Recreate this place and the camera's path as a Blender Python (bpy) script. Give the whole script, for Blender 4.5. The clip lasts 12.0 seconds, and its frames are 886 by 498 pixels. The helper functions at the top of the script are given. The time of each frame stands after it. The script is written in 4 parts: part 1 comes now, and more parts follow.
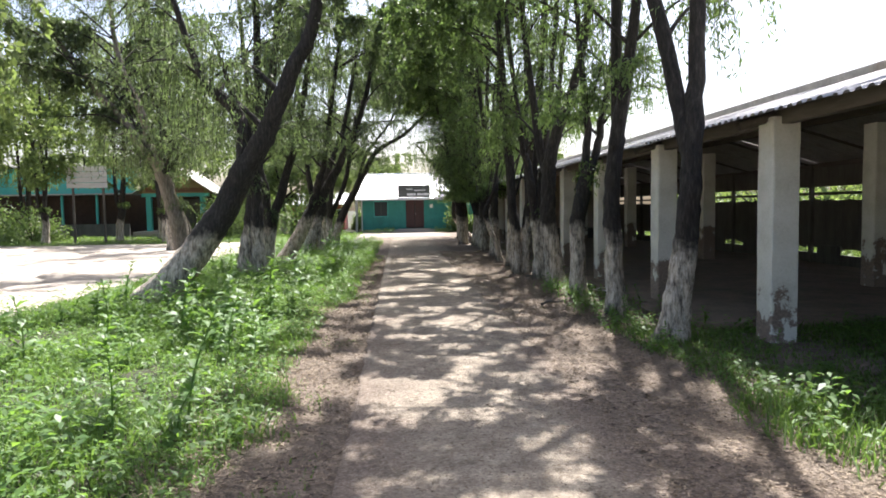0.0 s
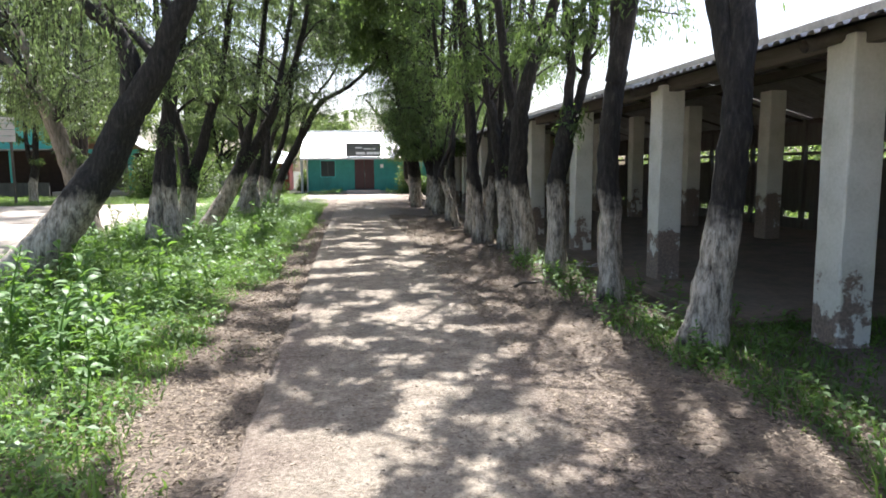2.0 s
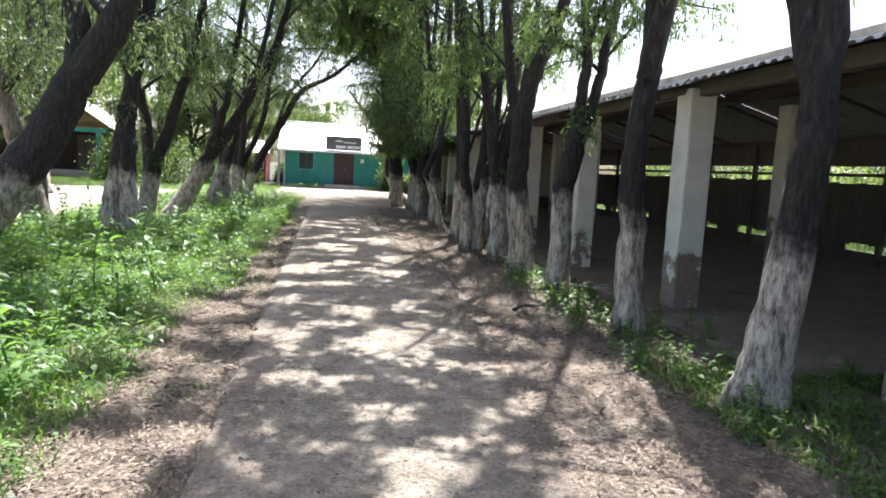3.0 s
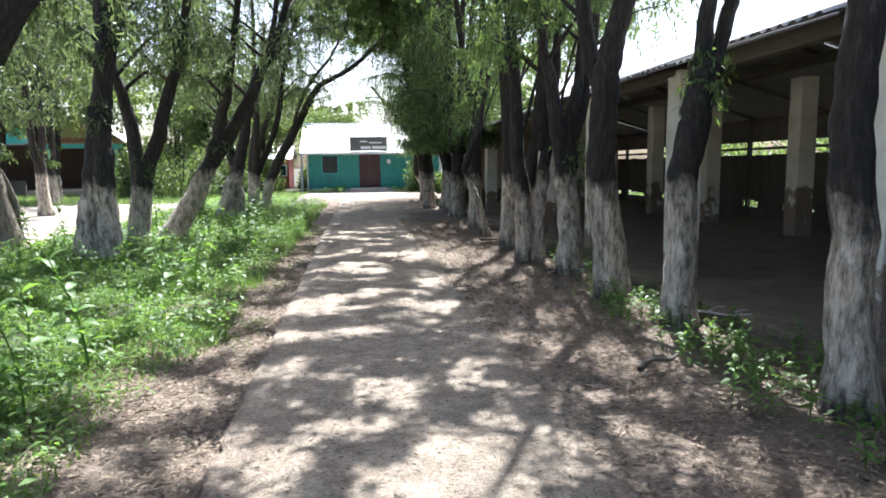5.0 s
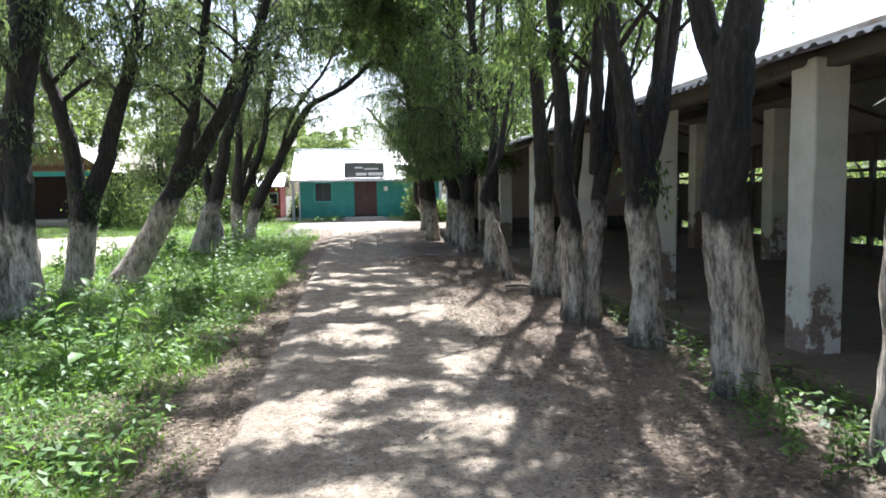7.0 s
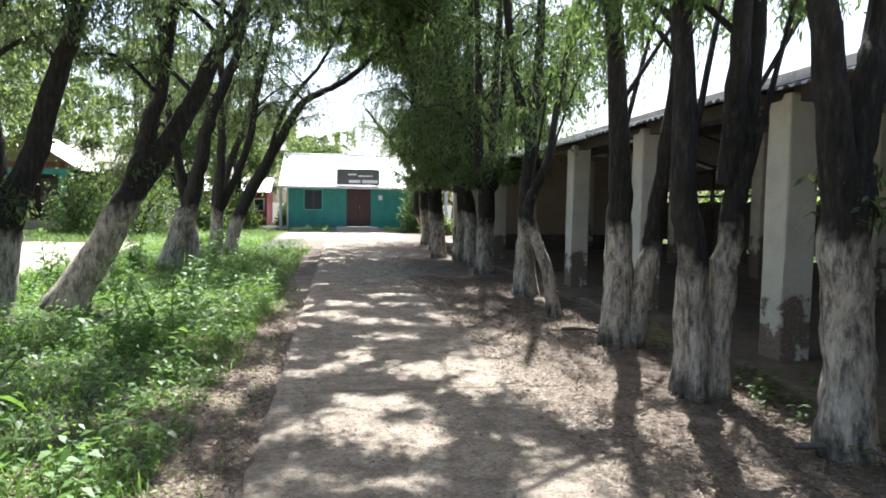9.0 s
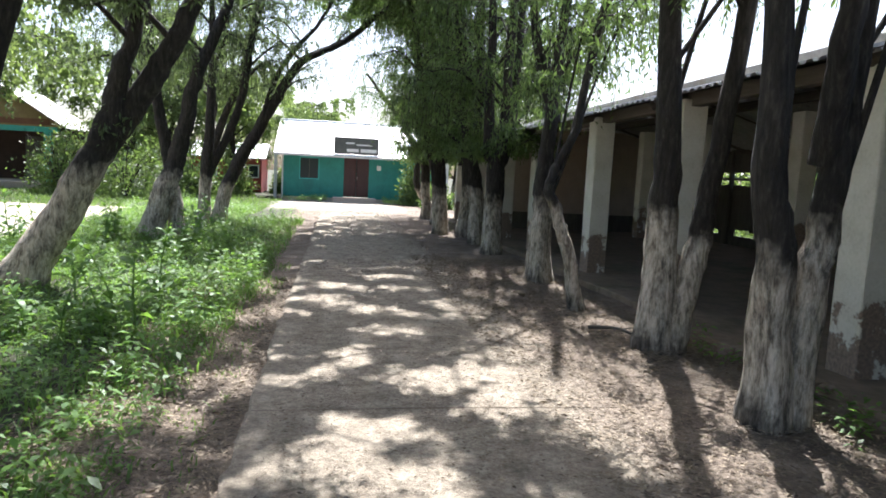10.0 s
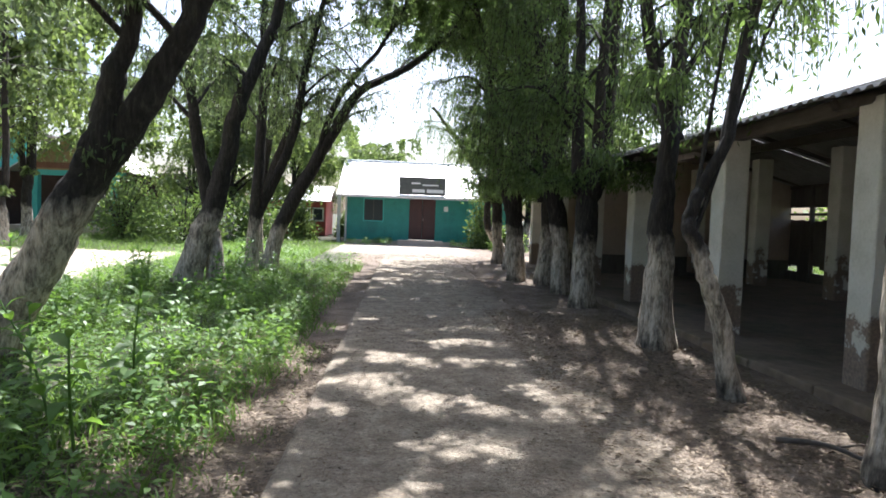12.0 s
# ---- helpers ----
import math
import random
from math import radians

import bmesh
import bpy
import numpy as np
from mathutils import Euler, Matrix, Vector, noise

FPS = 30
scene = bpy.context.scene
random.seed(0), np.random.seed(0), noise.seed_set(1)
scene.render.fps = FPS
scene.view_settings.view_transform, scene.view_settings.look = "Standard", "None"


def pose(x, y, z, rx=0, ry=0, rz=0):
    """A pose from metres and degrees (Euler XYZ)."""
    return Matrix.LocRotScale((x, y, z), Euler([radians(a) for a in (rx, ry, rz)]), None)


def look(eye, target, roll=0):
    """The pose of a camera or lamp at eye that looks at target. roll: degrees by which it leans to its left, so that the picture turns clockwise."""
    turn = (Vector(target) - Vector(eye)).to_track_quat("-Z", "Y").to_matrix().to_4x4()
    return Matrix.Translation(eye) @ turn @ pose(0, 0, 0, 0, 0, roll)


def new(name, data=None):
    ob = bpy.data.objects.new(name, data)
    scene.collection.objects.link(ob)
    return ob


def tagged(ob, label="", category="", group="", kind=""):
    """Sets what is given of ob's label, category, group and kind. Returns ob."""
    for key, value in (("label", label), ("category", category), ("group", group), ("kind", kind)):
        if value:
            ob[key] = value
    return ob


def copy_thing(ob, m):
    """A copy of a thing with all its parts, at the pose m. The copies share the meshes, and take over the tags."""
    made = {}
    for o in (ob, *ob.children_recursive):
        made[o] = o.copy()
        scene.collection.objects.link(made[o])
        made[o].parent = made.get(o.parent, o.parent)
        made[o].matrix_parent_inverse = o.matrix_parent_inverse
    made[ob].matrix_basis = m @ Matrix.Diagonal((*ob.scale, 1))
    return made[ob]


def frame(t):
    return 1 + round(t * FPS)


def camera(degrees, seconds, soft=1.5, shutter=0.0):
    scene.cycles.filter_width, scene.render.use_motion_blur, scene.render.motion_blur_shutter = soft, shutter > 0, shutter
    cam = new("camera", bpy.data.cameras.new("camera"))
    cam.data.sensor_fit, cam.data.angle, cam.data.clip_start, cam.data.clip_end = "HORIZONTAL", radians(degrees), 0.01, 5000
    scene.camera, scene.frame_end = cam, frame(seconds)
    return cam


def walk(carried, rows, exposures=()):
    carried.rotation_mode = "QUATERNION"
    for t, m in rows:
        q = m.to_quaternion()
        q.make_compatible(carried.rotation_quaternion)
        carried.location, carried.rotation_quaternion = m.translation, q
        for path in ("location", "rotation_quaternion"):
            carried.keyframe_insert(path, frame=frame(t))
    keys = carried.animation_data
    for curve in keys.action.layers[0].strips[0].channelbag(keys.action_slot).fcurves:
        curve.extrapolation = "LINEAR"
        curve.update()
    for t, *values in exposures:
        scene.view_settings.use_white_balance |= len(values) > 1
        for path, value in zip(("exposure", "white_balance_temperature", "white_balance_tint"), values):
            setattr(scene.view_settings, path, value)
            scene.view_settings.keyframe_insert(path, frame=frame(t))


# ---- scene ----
cam = camera(67.5, 12.0, soft=1.75)
METRES, EYE, TILT, LEAN, TURN = 14.9, 1.61, 0.15, 0.0, -3.8
ROWS = [
    (0.0, 0.0, 0.0, 0.0, -0.06, -3.62, 0.88),
    (0.5, 0.0016, 0.037, 0.0016, -1.44, -4.29, -0.32),
    (1.0, 0.0051, 0.0747, -0.0013, -1.23, -2.82, -1.31),
    (1.5, 0.0033, 0.1168, -0.0041, -0.81, -4.75, -2.84),
    (2.0, 0.0054, 0.1617, -0.006, -4.12, -6.96, 0.44),
    (2.5, 0.002, 0.2039, -0.007, -2.32, -6.03, -4.38),
    (3.0, -0.0008, 0.2424, -0.0058, -5.89, -6.96, -2.89),
    (3.5, -0.0009, 0.2879, -0.0067, -4.54, -9.31, 0.56),
    (5.5, -0.0049, 0.4665, -0.0116, -2.81, -6.34, -0.05),
    (6.0, -0.0059, 0.5106, -0.01, -1.65, -5.8, -2.6),
    (6.5, -0.0121, 0.5542, -0.0093, -4.64, -5.97, 0.48),
    (7.0, -0.0152, 0.5973, -0.009, -4.06, -4.96, 0.88),
    (9.0, -0.0452, 0.767, -0.0094, -5.17, -3.99, -0.87),
    (9.5, -0.0458, 0.8019, -0.0092, -2.46, -5.7, -1.31),
    (10.0, -0.0494, 0.8417, -0.0097, -5.38, -6.29, -2.84),
    (10.5, -0.0487, 0.8813, -0.0122, -0.58, -4.22, -1.53),
    (11.0, -0.0501, 0.9196, -0.014, -1.11, -3.31, -4.82),
    (11.5, -0.051, 0.9576, -0.0145, -1.27, -3.19, -0.78),
    (12.0, -0.0498, 0.9941, -0.0158, 0.36, -2.89, -2.11),
]
walk(cam, [(t, pose(0, 0, EYE, TILT, LEAN, TURN) @ pose(METRES * x, METRES * y, METRES * z, 90 + pitch, roll, yaw)) for t, x, y, z, yaw, pitch, roll in ROWS],
     exposures=[(0.0, 1.6, 6200, 14), (1.0, 1.46, 6000, 14), (2.0, 1.72, 6000, 13), (3.5, 1.95, 5900, 13), (6.5, 1.95, 5800, 13), (9.0, 1.84, 5900, 12), (10.0, 1.86, 5900, 12), (12.0, 1.74, 5900, 13)])

# ---- world and sun ----
SUN_UP, SUN_SIDE = 60.0, 17.0
world = bpy.data.worlds.new("sky")
scene.world = world
world.use_nodes = True
wn = world.node_tree
sky = wn.nodes.new("ShaderNodeTexSky")
sky.sky_type = "NISHITA"
sky.sun_disc = False
sky.sun_elevation = radians(SUN_UP)
sky.sun_rotation = radians(SUN_SIDE)
sky.dust_density = 4.0
sky.ozone_density = 0.4
wn.links.new(sky.outputs[0], wn.nodes["Background"].inputs[0])
wn.nodes["Background"].inputs[1].default_value = 0.095
sun = new("sun", bpy.data.lights.new("sun", "SUN"))
sun.data.energy, sun.data.angle, sun.data.color = 5.0, radians(0.5), (1.0, 0.96, 0.89)
_a, _e = radians(SUN_SIDE), radians(SUN_UP)
sun.matrix_world = look((40 * math.sin(_a) * math.cos(_e), 40 * math.cos(_a) * math.cos(_e), 40 * math.sin(_e)), (0, 0, 0))


# ---- materials ----
def shader(name):
    m = bpy.data.materials.new(name)
    m.use_nodes = True
    nt = m.node_tree
    return m, nt, nt.nodes["Principled BSDF"]


def node(nt, kind, **props):
    n = nt.nodes.new(kind)
    for k, v in props.items():
        n.inputs[k.replace("_", " ")].default_value = v
    return n


def coords(nt, space="Object", scale=(1, 1, 1)):
    c = nt.nodes.new("ShaderNodeTexCoord")
    mp = nt.nodes.new("ShaderNodeMapping")
    mp.inputs["Scale"].default_value = scale
    nt.links.new(c.outputs[space], mp.inputs[0])
    return mp.outputs[0]


def noise_of(nt, vec, scale, detail=4.0, rough=0.6):
    n = node(nt, "ShaderNodeTexNoise", Scale=scale, Detail=detail, Roughness=rough)
    nt.links.new(vec, n.inputs["Vector"])
    return n.outputs["Fac"]


def ramp(nt, fac, stops):
    r = nt.nodes.new("ShaderNodeValToRGB")
    el = r.color_ramp.elements
    el[0].position, el[0].color = stops[0][0], (*stops[0][1], 1)
    el[1].position, el[1].color = stops[-1][0], (*stops[-1][1], 1)
    for p, c in stops[1:-1]:
        e = el.new(p)
        e.color = (*c, 1)
    nt.links.new(fac, r.inputs[0])
    return r.outputs[0]


def mix(nt, fac, a, b, mode="MIX"):
    n = nt.nodes.new("ShaderNodeMix")
    n.data_type, n.blend_type = "RGBA", mode
    for sock, v in ((n.inputs[0], fac), (n.inputs[6], a), (n.inputs[7], b)):
        if isinstance(v, (int, float)):
            sock.default_value = v
        elif isinstance(v, tuple):
            sock.default_value = (*v, 1)
        else:
            nt.links.new(v, sock)
    return n.outputs[2]


def math_of(nt, op, a, b=0.0, clamp=False):
    n = nt.nodes.new("ShaderNodeMath")
    n.operation, n.use_clamp = op, clamp
    for i, v in enumerate((a, b)):
        if isinstance(v, (int, float)):
            n.inputs[i].default_value = v
        else:
            nt.links.new(v, n.inputs[i])
    return n.outputs[0]


def bump(nt, bsdf, height, strength=0.4, dist=0.02):
    b = node(nt, "ShaderNodeBump", Strength=strength, Distance=dist)
    nt.links.new(height, b.inputs["Height"])
    nt.links.new(b.outputs[0], bsdf.inputs["Normal"])


def worn(name, dark, light, scale=6.0, rough=0.85, metal=0.0, strength=0.3, stretch=(1, 1, 1), stain=None, stain_scale=1.3, dist=0.01):
    """A surface with grain, and stains at a larger scale."""
    m, nt, b = shader(name)
    v = coords(nt, "Object", stretch)
    fine, wide = noise_of(nt, v, scale * 5, 5), noise_of(nt, v, scale, 4)
    col = ramp(nt, math_of(nt, "ADD", math_of(nt, "MULTIPLY", fine, 0.45), math_of(nt, "MULTIPLY", wide, 0.55)),
               [(0.3, dark), (0.7, light)])
    if stain:
        patch = noise_of(nt, coords(nt), stain_scale, 6, 0.7)
        col = mix(nt, ramp(nt, patch, [(0.52, (0, 0, 0)), (0.7, (0.8, 0.8, 0.8))]), col, stain)
    nt.links.new(col, b.inputs["Base Color"])
    b.inputs["Roughness"].default_value, b.inputs["Metallic"].default_value = rough, metal
    bump(nt, b, fine, strength, dist)
    return m


def leafy(name, dark, light, glow, through_part=0.45, rough=0.5):
    """Thin leaves: matte colour that differs leaf by leaf, with light shining through."""
    m, nt, b = shader(name)
    g = nt.nodes.new("ShaderNodeNewGeometry")
    rnd = g.outputs["Random Per Island"]
    nt.links.new(ramp(nt, rnd, [(0.0, dark), (1.0, light)]), b.inputs["Base Color"])
    b.inputs["Roughness"].default_value = rough
    t = nt.nodes.new("ShaderNodeBsdfTranslucent")
    nt.links.new(ramp(nt, rnd, [(0.0, tuple(c * 0.6 for c in glow)), (1.0, glow)]), t.inputs[0])
    mx = nt.nodes.new("ShaderNodeMixShader")
    mx.inputs[0].default_value = through_part
    nt.links.new(b.outputs[0], mx.inputs[1])
    nt.links.new(t.outputs[0], mx.inputs[2])
    nt.links.new(mx.outputs[0], nt.nodes["Material Output"].inputs[0])
    return m


def bark_material(name, white_to, tones=((0.009, 0.0075, 0.006), (0.030, 0.025, 0.020), (0.085, 0.07, 0.057))):
    """Furrowed bark; limewash brushed on up to a ragged line, worn through in streaks."""
    m, nt, b = shader(name)
    v = coords(nt, "Object", (1, 1, 0.22))
    furrow = noise_of(nt, v, 26, 6, 0.7)
    wide = noise_of(nt, coords(nt), 2.2, 4)
    bark = ramp(nt, furrow, list(zip((0.32, 0.53, 0.74), tones)))
    if white_to:
        flake = noise_of(nt, coords(nt, "Object", (1, 1, 0.35)), 11, 6, 0.75)
        wash = ramp(nt, furrow, [(0.33, (0.17, 0.135, 0.10)), (0.49, (0.53, 0.455, 0.36)), (0.7, (0.76, 0.69, 0.58))])
        sep = nt.nodes.new("ShaderNodeSeparateXYZ")
        nt.links.new(coords(nt), sep.inputs[0])
        edge = math_of(nt, "ADD", sep.outputs[2], math_of(nt, "MULTIPLY", math_of(nt, "SUBTRACT", wide, 0.5), 0.9))
        info = nt.nodes.new("ShaderNodeObjectInfo")
        line = math_of(nt, "ADD", math_of(nt, "MULTIPLY", info.outputs["Random"], 0.3), white_to - 0.1)
        below = math_of(nt, "MULTIPLY", math_of(nt, "SUBTRACT", line, edge), 4.5, True)
        keep = ramp(nt, flake, [(0.36, (0.15, 0.15, 0.15)), (0.56, (1, 1, 1))])
        soil = math_of(nt, "MULTIPLY", math_of(nt, "SUBTRACT", edge, -0.05), 5.0, True)
        fac = math_of(nt, "MULTIPLY", math_of(nt, "MULTIPLY", below, keep), soil)
        col = mix(nt, fac, bark, wash)
    else:
        col = bark
    nt.links.new(col, b.inputs["Base Color"])
    b.inputs["Roughness"].default_value = 0.95
    bump(nt, b, furrow, 0.9, 0.03)
    return m


BARK_WHITE = bark_material("limewashed_bark", 1.25)
BARK = bark_material("bark", 0)
BARK_PALE = bark_material("pale_bark", 0, ((0.07, 0.057, 0.043), (0.20, 0.168, 0.128), (0.34, 0.295, 0.235)))
LEAF_WILLOW = leafy("willow_leaves", (0.05, 0.085, 0.028), (0.12, 0.17, 0.06), (0.20, 0.31, 0.07))
LEAF_GREY = leafy("grey_willow_leaves", (0.05, 0.075, 0.034), (0.13, 0.165, 0.08), (0.19, 0.27, 0.085))
LEAF_FAR = leafy("far_leaves", (0.06, 0.10, 0.03), (0.15, 0.21, 0.075), (0.28, 0.38, 0.09))
LEAF_DARK = leafy("shrub_leaves", (0.035, 0.07, 0.02), (0.11, 0.165, 0.05), (0.22, 0.33, 0.07), 0.4)
WEED = leafy("weed_leaves", (0.04, 0.095, 0.02), (0.13, 0.23, 0.055), (0.26, 0.46, 0.06), 0.42)
GRASS = leafy("grass_blades", (0.045, 0.095, 0.02), (0.15, 0.23, 0.06), (0.25, 0.41, 0.07), 0.42)
DRY = leafy("dry_leaves", (0.065, 0.045, 0.03), (0.33, 0.262, 0.18), (0.1, 0.07, 0.03), 0.1, 0.8)


def column_plaster():
    """Off-white plaster, damp-stained and flaked to brown in ragged patches at the foot."""
    m, nt, b = shader("column_plaster")
    v = coords(nt)
    fine, wide = noise_of(nt, v, 30, 5, 0.7), noise_of(nt, v, 2.3, 5, 0.65)
    col = ramp(nt, math_of(nt, "ADD", math_of(nt, "MULTIPLY", fine, 0.4), math_of(nt, "MULTIPLY", wide, 0.6)), [(0.32, (0.52, 0.505, 0.42)), (0.5, (0.69, 0.67, 0.585)), (0.68, (0.80, 0.78, 0.71))])
    sep = nt.nodes.new("ShaderNodeSeparateXYZ")
    nt.links.new(v, sep.inputs[0])
    info = nt.nodes.new("ShaderNodeObjectInfo")
    level = math_of(nt, "ADD", sep.outputs[2], math_of(nt, "ADD", math_of(nt, "ADD", math_of(nt, "MULTIPLY", math_of(nt, "SUBTRACT", wide, 0.5), 2.4), math_of(nt, "MULTIPLY", math_of(nt, "SUBTRACT", noise_of(nt, v, 8, 5, 0.7), 0.5), 1.1)), math_of(nt, "MULTIPLY", info.outputs["Random"], 0.4)))
    damp = math_of(nt, "MULTIPLY", math_of(nt, "SUBTRACT", 0.62, level), 8.0, True)
    col = mix(nt, math_of(nt, "MULTIPLY", damp, 0.85), col, ramp(nt, fine, [(0.35, (0.10, 0.06, 0.042)), (0.65, (0.26, 0.165, 0.115))]))
    nt.links.new(col, b.inputs["Base Color"])
    b.inputs["Roughness"].default_value = 0.9
    bump(nt, b, fine, 0.35, 0.01)
    return m


PLASTER = column_plaster()
TIN = worn("weathered_tin", (0.28, 0.27, 0.26), (0.52, 0.50, 0.48), 3.0, 0.5, 0.35, 0.15, stain=(0.22, 0.15, 0.10), stain_scale=0.8)
TIN_WHITE = worn("bright_tin", (0.72, 0.74, 0.75), (0.85, 0.86, 0.86), 2.0, 0.4, 0.15, 0.1)
TEAL = worn("teal_paint", (0.015, 0.17, 0.145), (0.035, 0.27, 0.225), 2.5, 0.6, strength=0.12, stain=(0.02, 0.13, 0.12), stain_scale=0.8)
TEAL_LIGHT = worn("light_teal_paint", (0.05, 0.36, 0.31), (0.09, 0.48, 0.42), 3.0, 0.55, strength=0.1)
MAROON = worn("maroon_paint", (0.03, 0.011, 0.010), (0.065, 0.021, 0.019), 3.0, 0.5, strength=0.15, stretch=(1, 1, 0.2))
# red of the porch stripe, with the trees' shade put into the colour
RED_SHADED = worn("shaded_red_paint", (0.13, 0.055, 0.03), (0.22, 0.10, 0.055), 3.0, 0.8)
DARK_RED = worn("dark_red_brown_wall", (0.035, 0.02, 0.016), (0.08, 0.045, 0.035), 3.0, 0.8)
RED = worn("red_paint", (0.24, 0.035, 0.03), (0.36, 0.06, 0.05), 2.0, 0.7, strength=0.15)
WOOD = worn("grey_wood", (0.065, 0.055, 0.046), (0.15, 0.13, 0.108), 5.0, 0.85, stretch=(1, 0.15, 1))
PALE_WOOD = worn("pale_boards", (0.45, 0.43, 0.42), (0.68, 0.66, 0.64), 4.0, 0.8, stretch=(0.2, 1, 1))
DARK_BOARD = worn("dark_boards", (0.08, 0.074, 0.066), (0.18, 0.165, 0.145), 4.0, 0.9, stretch=(1, 1, 0.15))
# ochre of the porch gable, darkened for the trees' shade on it
OCHRE = worn("ochre_boards", (0.20, 0.14, 0.06), (0.32, 0.23, 0.11), 4.0, 0.8)
CREAM = worn("cream_plaster", (0.40, 0.33, 0.27), (0.55, 0.46, 0.38), 2.0, 0.9, strength=0.2)
WHITE = worn("white_paint", (0.62, 0.62, 0.60), (0.80, 0.80, 0.78), 5.0, 0.6, strength=0.1)
SLATE = worn("sign_face", (0.05, 0.055, 0.05), (0.11, 0.115, 0.10), 3.0, 0.6, strength=0.1)
MUD = worn("shed_floor_earth", (0.13, 0.098, 0.068), (0.27, 0.205, 0.147), 2.0, 0.95, strength=0.7, stain=(0.075, 0.075, 0.04), stain_scale=0.7)
GLASS, _nt, _b = shader("window_glass")
_b.inputs["Base Color"].default_value = (0.02, 0.03, 0.035, 1)
_b.inputs["Roughness"].default_value = 0.22


def ground_material():
    """Bare earth, with leaf litter beside the road and very dark soil under the grass, for dark gaps between clumps."""
    m, nt, b = shader("ground_earth")
    v = coords(nt)
    sep = nt.nodes.new("ShaderNodeSeparateXYZ")
    nt.links.new(v, sep.inputs[0])
    wob = math_of(nt, "MULTIPLY", math_of(nt, "SUBTRACT", noise_of(nt, v, 0.9, 5), 0.5), 1.6)
    x = math_of(nt, "ADD", sep.outputs[0], wob)
    fine, wide = noise_of(nt, v, 45, 6, 0.75), noise_of(nt, v, 2.5, 5)
    earth = ramp(nt, math_of(nt, "ADD", math_of(nt, "MULTIPLY", fine, 0.5), math_of(nt, "MULTIPLY", wide, 0.5)),
                 [(0.33, (0.07, 0.05, 0.036)), (0.5, (0.16, 0.122, 0.09)), (0.68, (0.31, 0.258, 0.202))])
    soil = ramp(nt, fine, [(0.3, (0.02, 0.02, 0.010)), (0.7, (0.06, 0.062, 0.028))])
    sand = ramp(nt, math_of(nt, "ADD", math_of(nt, "MULTIPLY", fine, 0.4), math_of(nt, "MULTIPLY", wide, 0.6)), [(0.3, (0.27, 0.23, 0.18)), (0.7, (0.47, 0.415, 0.35))])
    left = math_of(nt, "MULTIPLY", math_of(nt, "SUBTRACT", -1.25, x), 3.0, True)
    near_house = math_of(nt, "MULTIPLY", math_of(nt, "SUBTRACT", math_of(nt, "ADD", sep.outputs[1], math_of(nt, "MULTIPLY", wob, 2.0)), 38.5), 0.3, True)
    x_road = math_of(nt, "MULTIPLY", math_of(nt, "SUBTRACT", 3.4, x), 1.0, True)
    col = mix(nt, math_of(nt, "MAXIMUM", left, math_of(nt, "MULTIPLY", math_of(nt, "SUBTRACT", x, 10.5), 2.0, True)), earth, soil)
    clearing = math_of(nt, "MULTIPLY", math_of(nt, "MULTIPLY", math_of(nt, "SUBTRACT", -5.6, x), 1.5, True),
                       math_of(nt, "MULTIPLY", math_of(nt, "SUBTRACT", 37.5, math_of(nt, "SUBTRACT", sep.outputs[1], wob)), 0.8, True))
    col = mix(nt, clearing, col, sand)
    yard = math_of(nt, "MULTIPLY", math_of(nt, "MULTIPLY", near_house, x_road), math_of(nt, "MULTIPLY", math_of(nt, "ADD", x, 3.2), 0.8, True))
    col = mix(nt, yard, col, sand)
    nt.links.new(col, b.inputs["Base Color"])
    b.inputs["Roughness"].default_value = 0.95
    bump(nt, b, fine, 0.8, 0.03)
    return m


GROUND = ground_material()


def road_material():
    """Worn grey-brown concrete, with trodden earth and litter creeping over it from the sides."""
    m, nt, b = shader("road_concrete")
    v = coords(nt)
    fine, wide, mid = noise_of(nt, v, 38, 6, 0.75), noise_of(nt, v, 0.8, 5, 0.65), noise_of(nt, v, 5, 5, 0.7)
    con = ramp(nt, math_of(nt, "ADD", math_of(nt, "MULTIPLY", fine, 0.5), math_of(nt, "MULTIPLY", mid, 0.5)), [(0.36, (0.12, 0.096, 0.07)), (0.52, (0.29, 0.243, 0.183)), (0.64, (0.46, 0.40, 0.31))])
    dirt = ramp(nt, fine, [(0.34, (0.08, 0.057, 0.041)), (0.5, (0.175, 0.134, 0.10)), (0.66, (0.31, 0.258, 0.202))])
    sep = nt.nodes.new("ShaderNodeSeparateXYZ")
    nt.links.new(v, sep.inputs[0])
    near = math_of(nt, "MULTIPLY", math_of(nt, "SUBTRACT", 15.0, sep.outputs[1]), 0.10, True)
    off = math_of(nt, "ADD", math_of(nt, "MULTIPLY", math_of(nt, "ABSOLUTE", math_of(nt, "SUBTRACT", sep.outputs[0], 0.62)), 0.62), math_of(nt, "MULTIPLY", near, 0.32))
    fac = math_of(nt, "MULTIPLY", math_of(nt, "SUBTRACT", math_of(nt, "ADD", off, math_of(nt, "MULTIPLY", math_of(nt, "SUBTRACT", math_of(nt, "ADD", math_of(nt, "MULTIPLY", wide, 0.6), math_of(nt, "MULTIPLY", mid, 0.4)), 0.5), 1.6)), 0.62), 4.0, True)
    nt.links.new(mix(nt, fac, con, dirt), b.inputs["Base Color"])
    b.inputs["Roughness"].default_value = 0.93
    bump(nt, b, fine, 0.9, 0.03)
    return m


CONCRETE = road_material()


